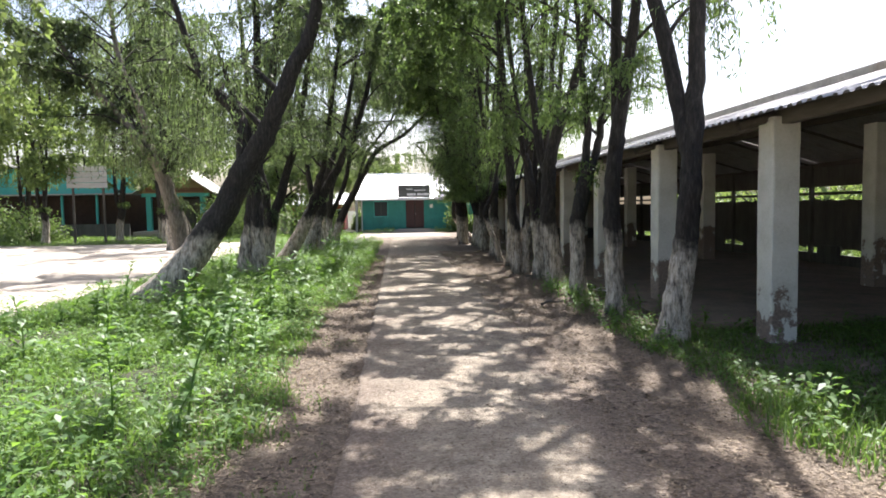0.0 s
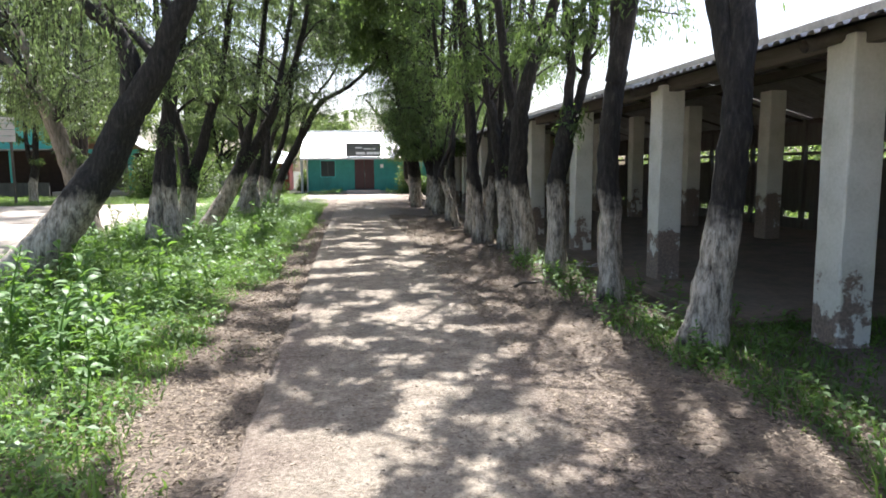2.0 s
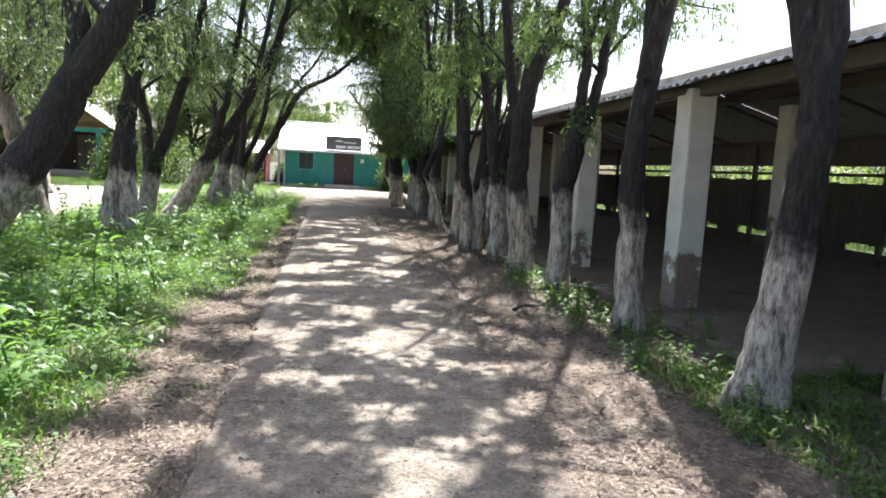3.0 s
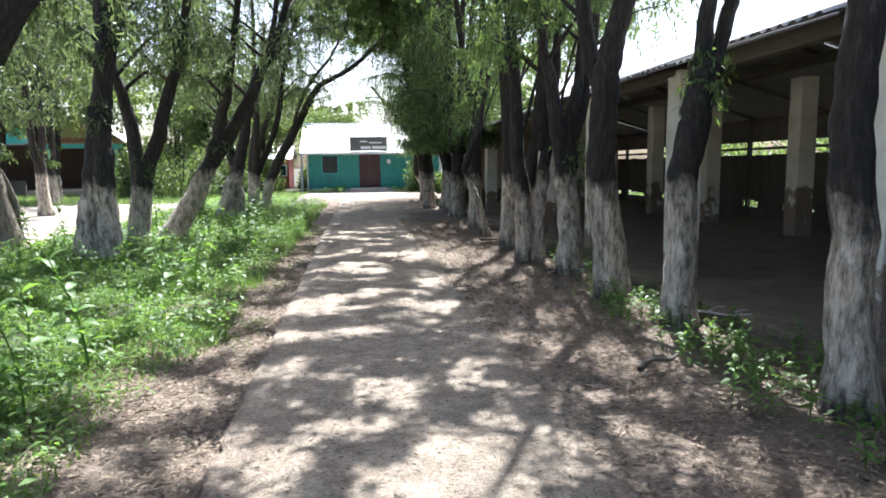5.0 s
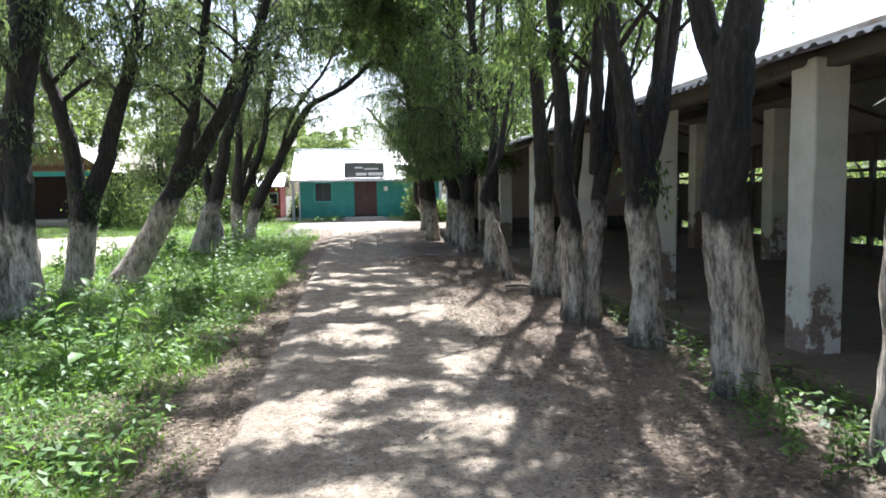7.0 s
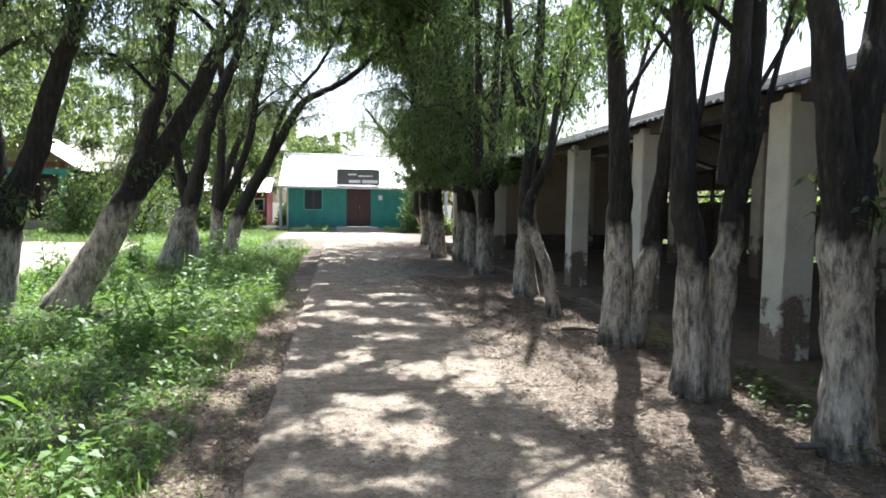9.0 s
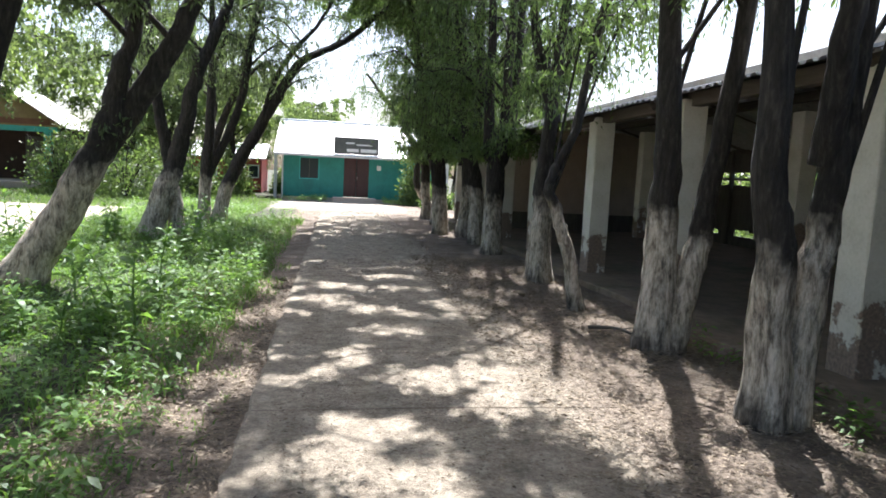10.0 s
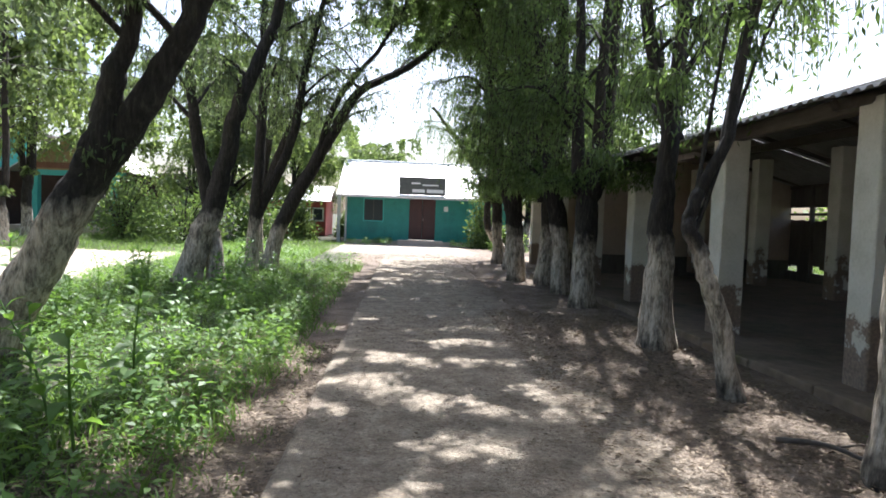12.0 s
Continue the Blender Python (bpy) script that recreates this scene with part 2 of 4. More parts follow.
# ---- mesh tools ----
def mesh_of(name, verts, faces, smooth=False):
    """A mesh from arrays of vertices and of quads (or of faces of any size)."""
    me = bpy.data.meshes.new(name)
    if isinstance(faces, np.ndarray):
        n, k = faces.shape
        me.vertices.add(len(verts))
        me.vertices.foreach_set("co", np.asarray(verts, np.float32).ravel())
        me.loops.add(n * k)
        me.loops.foreach_set("vertex_index", faces.astype(np.int32).ravel())
        me.polygons.add(n)
        me.polygons.foreach_set("loop_start", np.arange(0, n * k, k, dtype=np.int32))
        me.update(calc_edges=True)
    else:
        me.from_pydata(verts, [], faces)
    if smooth:
        me.polygons.foreach_set("use_smooth", [True] * len(me.polygons))
    return me


def put(name, me, material, parent=None, label="", at=None):
    if not me.materials:
        me.materials.append(material)
    ob = new(name, me)
    if parent is not None:
        ob.parent = parent
    if at is not None:
        ob.matrix_basis = at
    if label:
        ob["label"] = label
    return ob


def box_bm(bm, x0, y0, z0, x1, y1, z1, bevel=0.0):
    r = bmesh.ops.create_cube(bm, size=1.0, matrix=Matrix.Translation(((x0 + x1) / 2, (y0 + y1) / 2, (z0 + z1) / 2)) @ Matrix.Diagonal((x1 - x0, y1 - y0, z1 - z0, 1)))
    if bevel:
        edges = list({e for v in r["verts"] for e in v.link_edges})
        bmesh.ops.bevel(bm, geom=edges, offset=bevel, segments=2, affect="EDGES", profile=0.5)


def boxes(name, items, material, parent=None, label="", bevel=0.0, at=None):
    """One part made of boxes (x0, y0, z0, x1, y1, z1)."""
    bm = bmesh.new()
    for it in items:
        box_bm(bm, *it, bevel)
    me = bpy.data.meshes.new(name)
    bm.to_mesh(me)
    bm.free()
    return put(name, me, material, parent, label, at)


def thing(name, x, y, z, label, category, group="", kind=""):
    ob = new(name)
    ob.empty_display_size = 0.2
    ob.location = (x, y, z)
    return tagged(ob, label, category, group, kind)


def spline(points, steps):
    """A smooth line through the points."""
    p = np.array(points, float)
    p = np.vstack([2 * p[0] - p[1], p, 2 * p[-1] - p[-2]])
    out = []
    for i in range(1, len(p) - 2):
        for s in np.linspace(0, 1, steps, endpoint=False):
            a, b, c, d = p[i - 1:i + 3]
            out.append(0.5 * (2 * b + (c - a) * s + (2 * a - 5 * b + 4 * c - d) * s ** 2 + (3 * b - a - 3 * c + d) * s ** 3))
    out.append(p[-2])
    return np.array(out)


def tube(path, radii, sides, rng, rough=0.0):
    """A tapered tube along a path, with lumps and furrows. Vertices and quads."""
    n = len(path)
    tan = np.gradient(path, axis=0)
    tan /= np.linalg.norm(tan, axis=1)[:, None] + 1e-9
    u = np.cross(tan, (0.31, 0.95, 0.02))
    u /= np.linalg.norm(u, axis=1)[:, None] + 1e-9
    w = np.cross(tan, u)
    ang = np.arange(sides) * 2 * np.pi / sides
    shape = np.ones((n, sides))
    if rough:
        ridge = rng.normal(0, rough, sides)
        shape = shape + ridge[None, :] + rng.normal(0, rough * 0.6, (n, sides))
        shape += rough * 1.5 * np.sin(ang[None, :] * 2 + rng.uniform(0, 6) + np.linspace(0, 3, n)[:, None])
    r = np.asarray(radii)[:, None] * shape
    v = path[:, None, :] + (np.cos(ang)[None, :, None] * u[:, None, :] + np.sin(ang)[None, :, None] * w[:, None, :]) * r[:, :, None]
    i = np.arange(n - 1)[:, None] * sides
    j = np.arange(sides)[None, :]
    k = (j + 1) % sides
    f = np.stack([i + j, i + k, i + sides + k, i + sides + j], -1).reshape(-1, 4)
    return v.reshape(-1, 3), f


def joined(pieces):
    vs, fs, at = [], [], 0
    for v, f in pieces:
        vs.append(v)
        fs.append(f + at)
        at += len(v)
    return np.vstack(vs), np.vstack(fs)


def leaves_at(points, along, length, width, rng):
    """One pointed quad leaf at each point, hanging along the given direction with a random turn."""
    n = len(points)
    d = along + rng.normal(0, 0.45, (n, 3))
    d /= np.linalg.norm(d, axis=1)[:, None] + 1e-9
    side = np.cross(d, rng.normal(0, 1, (n, 3)))
    side /= np.linalg.norm(side, axis=1)[:, None] + 1e-9
    ln = (length * rng.uniform(0.65, 1.3, n))[:, None]
    wd = (width * rng.uniform(0.7, 1.3, n))[:, None] * 0.5
    v = np.stack([points, points + d * ln * 0.45 + side * wd, points + d * ln, points + d * ln * 0.45 - side * wd], 1).reshape(-1, 3)
    return v, np.arange(4 * n).reshape(-1, 4)


def build_tree(seed, x, y, stems, label, group, leaf=None, bark=None, leaf_size=(0.105, 0.027), twigs=13, per_twig=32, branches=7,
               droop=1.0, low=2.6, spread=1.5, sides=14, name="willow_tree", canopy=None, far=False, girth=1.08, over_roof=0):
    """A tree: stems as (start radius, end radius, control points from the base), side branches, hanging twigs and leaves.
    canopy: the side (x) to which its high boughs reach out, how many and how low they start. over_roof: boughs on the shed's side."""
    rng = np.random.default_rng(seed)
    leaf, bark = leaf or LEAF_WILLOW, bark or BARK_WHITE
    top = thing(name, x, y, 0, label, "tree", group)
    wood, boughs, twig_pieces, leaf_pts, high_pts = [], [], [], [], []

    def hang(bp, out, count, reach, store, sag=1.0, clumps=0):
        if clumps:
            bp = bp[rng.choice(np.arange(len(bp) // 3, len(bp)), clumps, replace=False)]
        for _ in range(count):
            q = bp[rng.integers(0 if clumps else len(bp) // 3, len(bp))]
            a = rng.uniform(0, 2 * np.pi)
            side = np.array((math.cos(a), math.sin(a), 0)) * rng.uniform(0.15, 0.5) * reach + out * 0.2
            ln = rng.uniform(0.5, 1.5) * droop * sag
            if q[2] - ln < low:
                ln = max(0.25, q[2] - low)
            t = np.linspace(0, 1, per_twig)[:, None]
            line = q + side * (1 - (1 - t) ** 2) * min(1.3, 0.4 + ln) + np.array((0, 0, 1.0)) * (0.18 * np.sin(t * 2.2) - ln * t ** 1.7)
            twig_pieces.append(tube(line[::6], np.linspace(0.006, 0.003, len(line[::6])), 3, rng))
            store.append(line[2:] + rng.normal(0, 0.04, (per_twig - 2, 3)))

    for s, (r0, r1, pts) in enumerate(stems):
        path = spline(pts, 9)
        tpar = np.linspace(0, 1, len(path))
        path = path + np.cumsum(rng.normal(0, 0.012, path.shape), axis=0) * np.minimum(1, tpar * 4)[:, None]
        rad = (r0 + (r1 - r0) * tpar ** 1.25) * (1.2 if group == "willows in the grass" else girth)
        if pts[0][2] <= 0:
            rad = rad * (1 + 0.3 * np.exp(-np.maximum(path[:, 2], 0) / 0.2))
        v, f = tube(path, rad, sides, rng, 0.055)
        put("trunk" if s == 0 else "stem", mesh_of("trunk", v, f, True), bark, top)
        tips = []
        for b in range(branches):
            at = 0.34 + 0.64 * (b + rng.uniform(0, 1)) / branches
            i = int(at * (len(path) - 1))
            if path[i, 2] < low * 0.9:
                continue
            ang = rng.uniform(0, 2 * np.pi)
            ln = spread * rng.uniform(0.55, 1.2) * (1.15 - 0.5 * at)
            q = path[i]
            out = np.array((math.cos(ang), math.sin(ang), 0.0))
            bp = spline([q, q + out * ln * 0.45 + (0, 0, ln * 0.38), q + out * ln * 0.95 + (0, 0, ln * rng.uniform(0.25, 0.7))], 5)
            boughs.append(tube(bp, np.linspace(max(rad[i] * 0.42, 0.016), 0.008, len(bp)), 5, rng))
            tips.append((bp, out))
        tips.append((path[int(len(path) * 0.7):], np.array((0.3, 0.0, 0.2))))
        for bp, out in tips:
            hang(bp, out, twigs, 1.0, leaf_pts)
        for b in range(over_roof if path[-1, 2] > 5 else 0):
            i = int(rng.uniform(0.38, 0.75) * (len(path) - 1))
            q, ang, ln = path[i], rng.normal(0.35, 0.5), rng.uniform(0.9, 2.3)
            out = np.array((math.cos(ang), math.sin(ang), 0.0))
            end = max(q[2] + rng.uniform(0.2, 0.7), 4.3)
            bp = spline([q, q + out * ln * 0.5 + (0, 0, (end - q[2]) * 0.8), (q[0] + out[0] * ln, q[1] + out[1] * ln, end)], 7)
            boughs.append(tube(bp, np.linspace(max(rad[i] * 0.3, 0.02), 0.008, len(bp)), 5, rng))
            hang(bp, out, 16, 0.8, leaf_pts, 0.8)
        if canopy:
            way, count, z0 = canopy
            for b in range(count):
                at = rng.uniform(0.5, 0.98)
                i = int(at * (len(path) - 1))
                q = path[i]
                if q[2] < z0 - 1.2:
                    continue
                ang = rng.normal(0, 0.9)
                out = np.array((way * math.cos(ang), math.sin(ang), 0.0))
                ln = rng.uniform(1.4, 4.4)
                end = max(q[2] + rng.uniform(0.3, 1.2), z0 + rng.uniform(0, 1.0))
                bp = spline([q, q + out * ln * 0.5 + (0, 0, (end - q[2]) * 0.75), (q[0] + out[0] * ln, q[1] + out[1] * ln, end)], 7)
                boughs.append(tube(bp, np.linspace(max(rad[i] * 0.4, 0.022), 0.008, len(bp)), 5, rng))
                hang(bp, out, 12 if far else 30, 1.0 if far else 0.45, high_pts, 1.0 if far else 0.6, 0 if far else 5)
    for v, f in ([joined(boughs)] if far else boughs):
        put("branch", mesh_of("branch", v, f, True), BARK, top)
    v, f = joined(twig_pieces)
    tagged(put("twig_mass", mesh_of("twig_mass", v, f), BARK, top), kind="stuff")
    P = np.vstack(leaf_pts)
    v, f = leaves_at(P, np.array((0, 0, -0.75)), *leaf_size, rng)
    if high_pts:
        v2, f2 = leaves_at(np.vstack(high_pts), np.array((0, 0, -0.6)), leaf_size[0] * 1.35, leaf_size[1] * 2.1, rng)
        v, f = joined([(v, f), (v2, f2)])
    put("crown", mesh_of("crown", v, f), leaf, top)
    return top


def fan(rng, r, fork, height, lean, count, swing):
    """Stems of a row tree: one trunk to the fork, then a few stems that fan out."""
    base = (0, 0, -0.1)
    top = (lean[0] * 0.35, lean[1] * 0.35, fork)
    stems = [(r, r * 0.82, [base, (lean[0] * 0.1, lean[1] * 0.1, fork * 0.5), top, (top[0], top[1], fork + 0.15)])]
    for k in range(count):
        a = 2 * np.pi * (k + rng.uniform(-0.2, 0.2)) / count + swing
        dx, dy = math.cos(a), math.sin(a)
        h = height * rng.uniform(0.85, 1.1)
        o = rng.uniform(0.5, 0.95)
        stems.append((r * rng.uniform(0.52, 0.68), 0.03, [(top[0] - dx * 0.02, top[1] - dy * 0.02, fork - 0.35), (top[0] + dx * 0.22, top[1] + dy * 0.22, fork + 0.6),
                      (top[0] + lean[0] * 0.3 + dx * o * 0.6, top[1] + lean[1] * 0.3 + dy * o * 0.6, fork + (h - fork) * 0.5),
                      (top[0] + lean[0] + dx * o * 1.3, top[1] + lean[1] + dy * o * 1.3, h)]))
    return stems


# ---- ground and road ----
def ground_sheet():
    xs = np.concatenate([[-1500, -300, -90, -45], np.arange(-26, 14.01, 0.4), [20, 45, 90, 300, 1500]])
    ys = np.concatenate([[-1500, -300, -60, -15], np.arange(-4, 62.01, 0.4), [75, 110, 300, 1500]])
    X, Y = np.meshgrid(xs, ys, indexing="ij")
    Z = np.zeros_like(X)
    for i in range(X.shape[0]):
        for j in range(X.shape[1]):
            a, b = X[i, j], Y[i, j]
            if -26 <= a <= 14 and -4 <= b <= 62:
                Z[i, j] = 0.05 * noise.noise((a * 0.7, b * 0.7, 0)) + 0.02 * noise.noise((a * 2.1, b * 2.1, 3))
                Z[i, j] *= 0.15 + 0.85 * min(1.0, max(0.0, abs(a - 0.85) - 1.3) / 1.2)
    Z -= 0.035
    nx, ny = X.shape
    i, j = np.arange(nx - 1)[:, None] * ny, np.arange(ny - 1)[None, :]
    f = np.stack([i + j, i + ny + j, i + ny + j + 1, i + j + 1], -1).reshape(-1, 4)
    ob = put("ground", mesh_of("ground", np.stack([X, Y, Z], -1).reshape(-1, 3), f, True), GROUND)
    tagged(ob, "bare brown earth with leaf litter and dusty sunlit patches", "ground", kind="structure")


def road_slabs():
    """A narrow concrete road cast in bays, with worn, slightly uneven edges."""
    road = thing("road", 0, 0, 0, "narrow dusty concrete road under tree shade", "road", kind="structure")
    rng = np.random.default_rng(5)
    y = -4.0
    while y < 36:
        ln = 2.95
        n = 20
        pts_l = [(-0.40 + rng.normal(0, 0.012), y + 0.002 + (ln - 0.004) * i / n) for i in range(n + 1)]
        pts_r = [(2.06 + rng.normal(0, 0.03), q[1]) for q in pts_l]
        up = 0.004 * rng.uniform(-1, 1)
        v, f = [], []
        for (a, b), (c, d) in zip(pts_l, pts_r):
            v += [(a, b, -0.1), (a, b, 0.0 + up), (a + 0.02, b, 0.012 + up), (0.8, b, 0.022 + up), (c - 0.02, d, 0.012 + up), (c, d, -0.1)]
        for i in range(n):
            for k in range(5):
                f.append((i * 6 + k, i * 6 + k + 1, i * 6 + k + 7, i * 6 + k + 6)[::-1])
        put("slab", mesh_of("slab", v, f), CONCRETE, road)
        y += ln


ground_sheet()
road_slabs()


# ---- shed beside the road ----
COL_Y = [4.3, 7.6, 11.0, 14.35, 17.4, 20.5, 23.3, 26.6, 29.4, 32.6, 35.8]


def market_shed():
    shed = thing("market_shed", 4.5, 4, 0, "long open shed with plastered columns and a tin roof", "shed")

    def local(items):
        return [(a - 4.5, b - 4, c, d - 4.5, e - 4, g) for a, b, c, d, e, g in items]
    boxes("floor_slab", local([(3.98, 8.3, -0.3, 11.3, 38, 0.02), (6.6, -8, -0.3, 11.3, 8.3, 0.02)]), MUD, shed, "trodden dark earth floor", 0.02)
    rng = np.random.default_rng(3)
    bm = bmesh.new()
    box_bm(bm, -0.165, -0.165, -0.2, 0.165, 0.165, 2.62, 0.018)
    bmesh.ops.subdivide_edges(bm, edges=[e for e in bm.edges if abs(e.verts[0].co.z - e.verts[1].co.z) > 1], cuts=10)
    for v in bm.verts:
        v.co.x += rng.normal(0, 0.003)
        v.co.y += rng.normal(0, 0.003)
    col = bpy.data.meshes.new("column")
    bm.to_mesh(col)
    bm.free()
    for x in (4.5, 8.3):
        for y in COL_Y:
            put("column", col, PLASTER, shed, at=pose(x - 4.5, y - 4, 0.0 if x < 5 else 0.35, 0, 0, rng.uniform(-2, 2)))
    # beams and purlins
    for x, z in ((4.5, 2.58), (8.3, 3.2), (11.2, 2.6)):
        boxes("beam", local([(x - 0.07, -8, z - 0.05, x + 0.07, 38, z + 0.12)]), WOOD, shed, bevel=0.01)
    for y in COL_Y:
        v, f = tube(np.array([(-0.5, y - 4, 2.52), (3.3, y - 4, 3.62)]), [0.06, 0.06], 8, rng)
        put("rafter", mesh_of("rafter", v, f), WOOD, shed)
        v, f = tube(np.array([(3.3, y - 4, 3.62), (7.2, y - 4, 2.5)]), [0.06, 0.06], 8, rng)
        put("rafter", mesh_of("rafter", v, f), WOOD, shed)
    # tin sheets, trapezoid ribs
    v, f = [], []
    n = 6
    for k in range(n):
        for a, h in ((0.0, 0.0), (0.3, 0.0), (0.4, 0.025), (0.7, 0.025)):
            v.append(((k + a) / n * 0.92, h))
    v.append((0.92, 0.0))
    m = len(v)
    vv = [(0, a, h) for a, h in v] + [(3.95, a, h) for a, h in v]
    ff = [(i, i + 1, m + i + 1, m + i) for i in range(m - 1)]
    sheet = mesh_of("roof_sheet", vv, ff)
    y, k = -8.0, 0
    while y < 38:
        d = rng.uniform(-0.09, 0.09)
        put("roof_sheet", sheet, TIN, shed, at=Matrix.Translation((-0.62 + d, y - 4, 2.56 + 0.006 * (k % 2))) @ pose(0, 0, 0, 0, -16.3, 0))
        put("roof_sheet", sheet, TIN, shed, at=Matrix.Translation((6.92 + d, y - 4, 2.56 + 0.006 * (k % 2))) @ pose(0, 0, 0, 0, -163.7, 0) @ Matrix.Scale(-1, 4, (0, 0, 1)))
        y += 0.86
        k += 1
    boxes("ridge_cap", [(2.8, -12, 3.6, 3.5, 34, 3.74)], TIN, shed, bevel=0.02)
    # boarded back wall with open strips above and below
    y = -8.0
    while y < 38:
        w = rng.uniform(0.22, 0.3)
        boxes("board", local([(11.2, y + 0.006, 0.42 + rng.uniform(-0.05, 0.05), 11.235, y + w, 1.69 + rng.uniform(-0.02, 0.02))]), DARK_BOARD, shed)
        y += w
    for z, up in ((1.82, 0.07), (2.04, 0.9), (-0.05, 0.33)):
        boxes("rail", local([(11.17, -8, z, 11.24, 38, z + up)]), DARK_BOARD, shed)
    y = -7.0
    while y < 37:
        w = rng.uniform(0.3, 1.5)
        boxes("gap_board", local([(11.16, y, 0.24, 11.20, y + w, 0.5)]), DARK_BOARD, shed)
        y += w + rng.uniform(0.3, 1.6)
    y = -8.0
    while y < 38:
        boxes("back_post", local([(11.1, y, 0, 11.2, y + 0.1, 2.7)]), DARK_BOARD, shed)
        y += 2.1
    boxes("end_wall", local([(4.7, 33.0, 0, 11.2, 33.2, 3.2)]), CREAM, shed, "plastered cream end wall")
    boxes("wall_base", local([(4.7, 32.985, 0, 11.2, 33.0, 0.55)]), DARK_BOARD, shed)
    return shed


market_shed()


# ---- the house at the end of the road ----
def teal_house():
    y0 = 48.6
    h = thing("teal_house", 2.0, y0, 0, "teal painted house with a bright tin roof", "house")
    X = lambda v: v - 2.0
    # ribbed front wall with openings for window and door, built as panels round them
    def wall(x0, x1, z0, z1):
        boxes("wall", [(X(x0), 0, z0, X(x1), 0.16, z1)], TEAL, h)
    wall(-2.62, -1.74, 0.0, 2.5)
    wall(-1.74, -0.78, 0.0, 1.12)
    wall(-1.74, -0.78, 2.2, 2.5)
    wall(-0.78, 0.55, 0.0, 2.5)
    wall(0.55, 1.88, 2.3, 2.5)
    wall(1.88, 5.6, 0.0, 2.5)
    for w in ((X(-2.62), 0.16, 0, X(-2.46), 6.0, 2.5), (X(5.44), 0.16, 0, X(5.6), 6.0, 2.5), (X(-2.62), 6.0, 0, X(5.6), 6.16, 2.5)):
        boxes("wall", [w], TEAL, h)
    for x in np.arange(-2.5, 5.6, 0.35):
        if (-1.84 < x < -0.68) or (0.45 < x < 1.98):
            continue
        boxes("batten", [(X(x), -0.012, 0.12, X(x) + 0.025, 0.0, 2.34)], TEAL, h)
    boxes("corner_post", [(X(-2.68), -0.05, 0, X(-2.60), 0.03, 2.4)], PALE_WOOD, h)
    boxes("plinth", [(X(-2.66), -0.03, -0.1, X(5.62), -0.003, 0.14)], CREAM, h)
    win = boxes("window", [(X(-1.74), 0.05, 1.12, X(-0.78), 0.07, 2.2)], GLASS, h)
    boxes("frame", [(X(-1.78), -0.03, 1.08, X(-0.74), 0.05, 1.13), (X(-1.78), -0.03, 2.19, X(-0.74), 0.05, 2.24), (X(-1.78), -0.03, 1.13, X(-1.73), 0.05, 2.19),
                    (X(-0.79), -0.03, 1.13, X(-0.74), 0.05, 2.19)], TEAL_LIGHT, win, "light teal frame")
    boxes("mullion", [(X(-1.27), 0.02, 1.13, X(-1.25), 0.05, 2.19)], SLATE, win)
    for x0 in (0.55, 1.22):
        leaf_door = boxes("door", [(X(x0), 0.04, 0.25, X(x0 + 0.655), 0.085, 2.3)], MAROON, h, "maroon wooden door leaf", 0.006)
        for z in (0.4, 1.05, 1.7):
            boxes("door_panel", [(X(x0 + 0.09), 0.022, z, X(x0 + 0.565), 0.04, z + 0.5)], MAROON, leaf_door, bevel=0.006)
    boxes("handle", [(X(1.25), -0.01, 1.2, X(1.28), 0.03, 1.32)], TIN, leaf_door, "small metal handle")
    boxes("step", [(X(0.0), -1.0, -0.1, X(2.25), -0.03, 0.2)], CREAM, h, "plain concrete doorstep", 0.02)
    boxes("notice", [(X(2.3), -0.02, 1.7, X(2.52), -0.003, 1.95)], WHITE, h)
    # roof
    v, f = [], []
    n = 6
    for k in range(n):
        for a, hh in ((0.0, 0.0), (0.3, 0.0), (0.4, 0.022), (0.7, 0.022)):
            v.append(((k + a) / n * 0.9, hh))
    v.append((0.9, 0.0))
    m = len(v)
    ln = 4.35
    sheet = mesh_of("roof_sheet", [(a, 0, q) for a, q in v] + [(a, ln, q) for a, q in v], [(i, i + 1, m + i + 1, m + i) for i in range(m - 1)])
    x, k = -3.05, 0
    while x < 6.0:
        put("roof_sheet", sheet, TIN_WHITE, h, at=Matrix.Translation((X(x), -0.72, 2.38 + 0.005 * (k % 2))) @ pose(0, 0, 0, 27, 0, 0))
        put("roof_sheet", sheet, TIN_WHITE, h, at=Matrix.Translation((X(x + 0.9), 7.0, 2.38 + 0.005 * (k % 2))) @ pose(0, 0, 0, 27, 0, 180))
        x += 0.86
        k += 1
    boxes("ridge_cap", [(X(-3.05), 3.0, 4.33, X(6.1), 3.3, 4.40)], TIN_WHITE, h, bevel=0.03)
    boxes("fascia", [(X(-3.05), -0.74, 2.27, X(6.05), -0.71, 2.38)], PALE_WOOD, h)
    for sx in (-2.62, 5.44):
        put("gable", mesh_of("gable", [(X(sx), 0, 2.5), (X(sx), 6.2, 2.5), (X(sx), 3.1, 4.25), (X(sx + 0.16), 0, 2.5), (X(sx + 0.16), 6.2, 2.5), (X(sx + 0.16), 3.1, 4.25)],
                             [(0, 1, 2), (5, 4, 3), (0, 3, 4, 1), (1, 4, 5, 2), (2, 5, 3, 0)]), TEAL, h)
    # signboard standing on the eave
    s = thing("roof_sign", 1.16, 48.0, 2.46, "dark signboard with pale worn lettering on the eave", "sign")
    boxes("board", [(-1.13, -0.03, 0.05, 1.13, 0.02, 0.86)], SLATE, s, bevel=0.01)
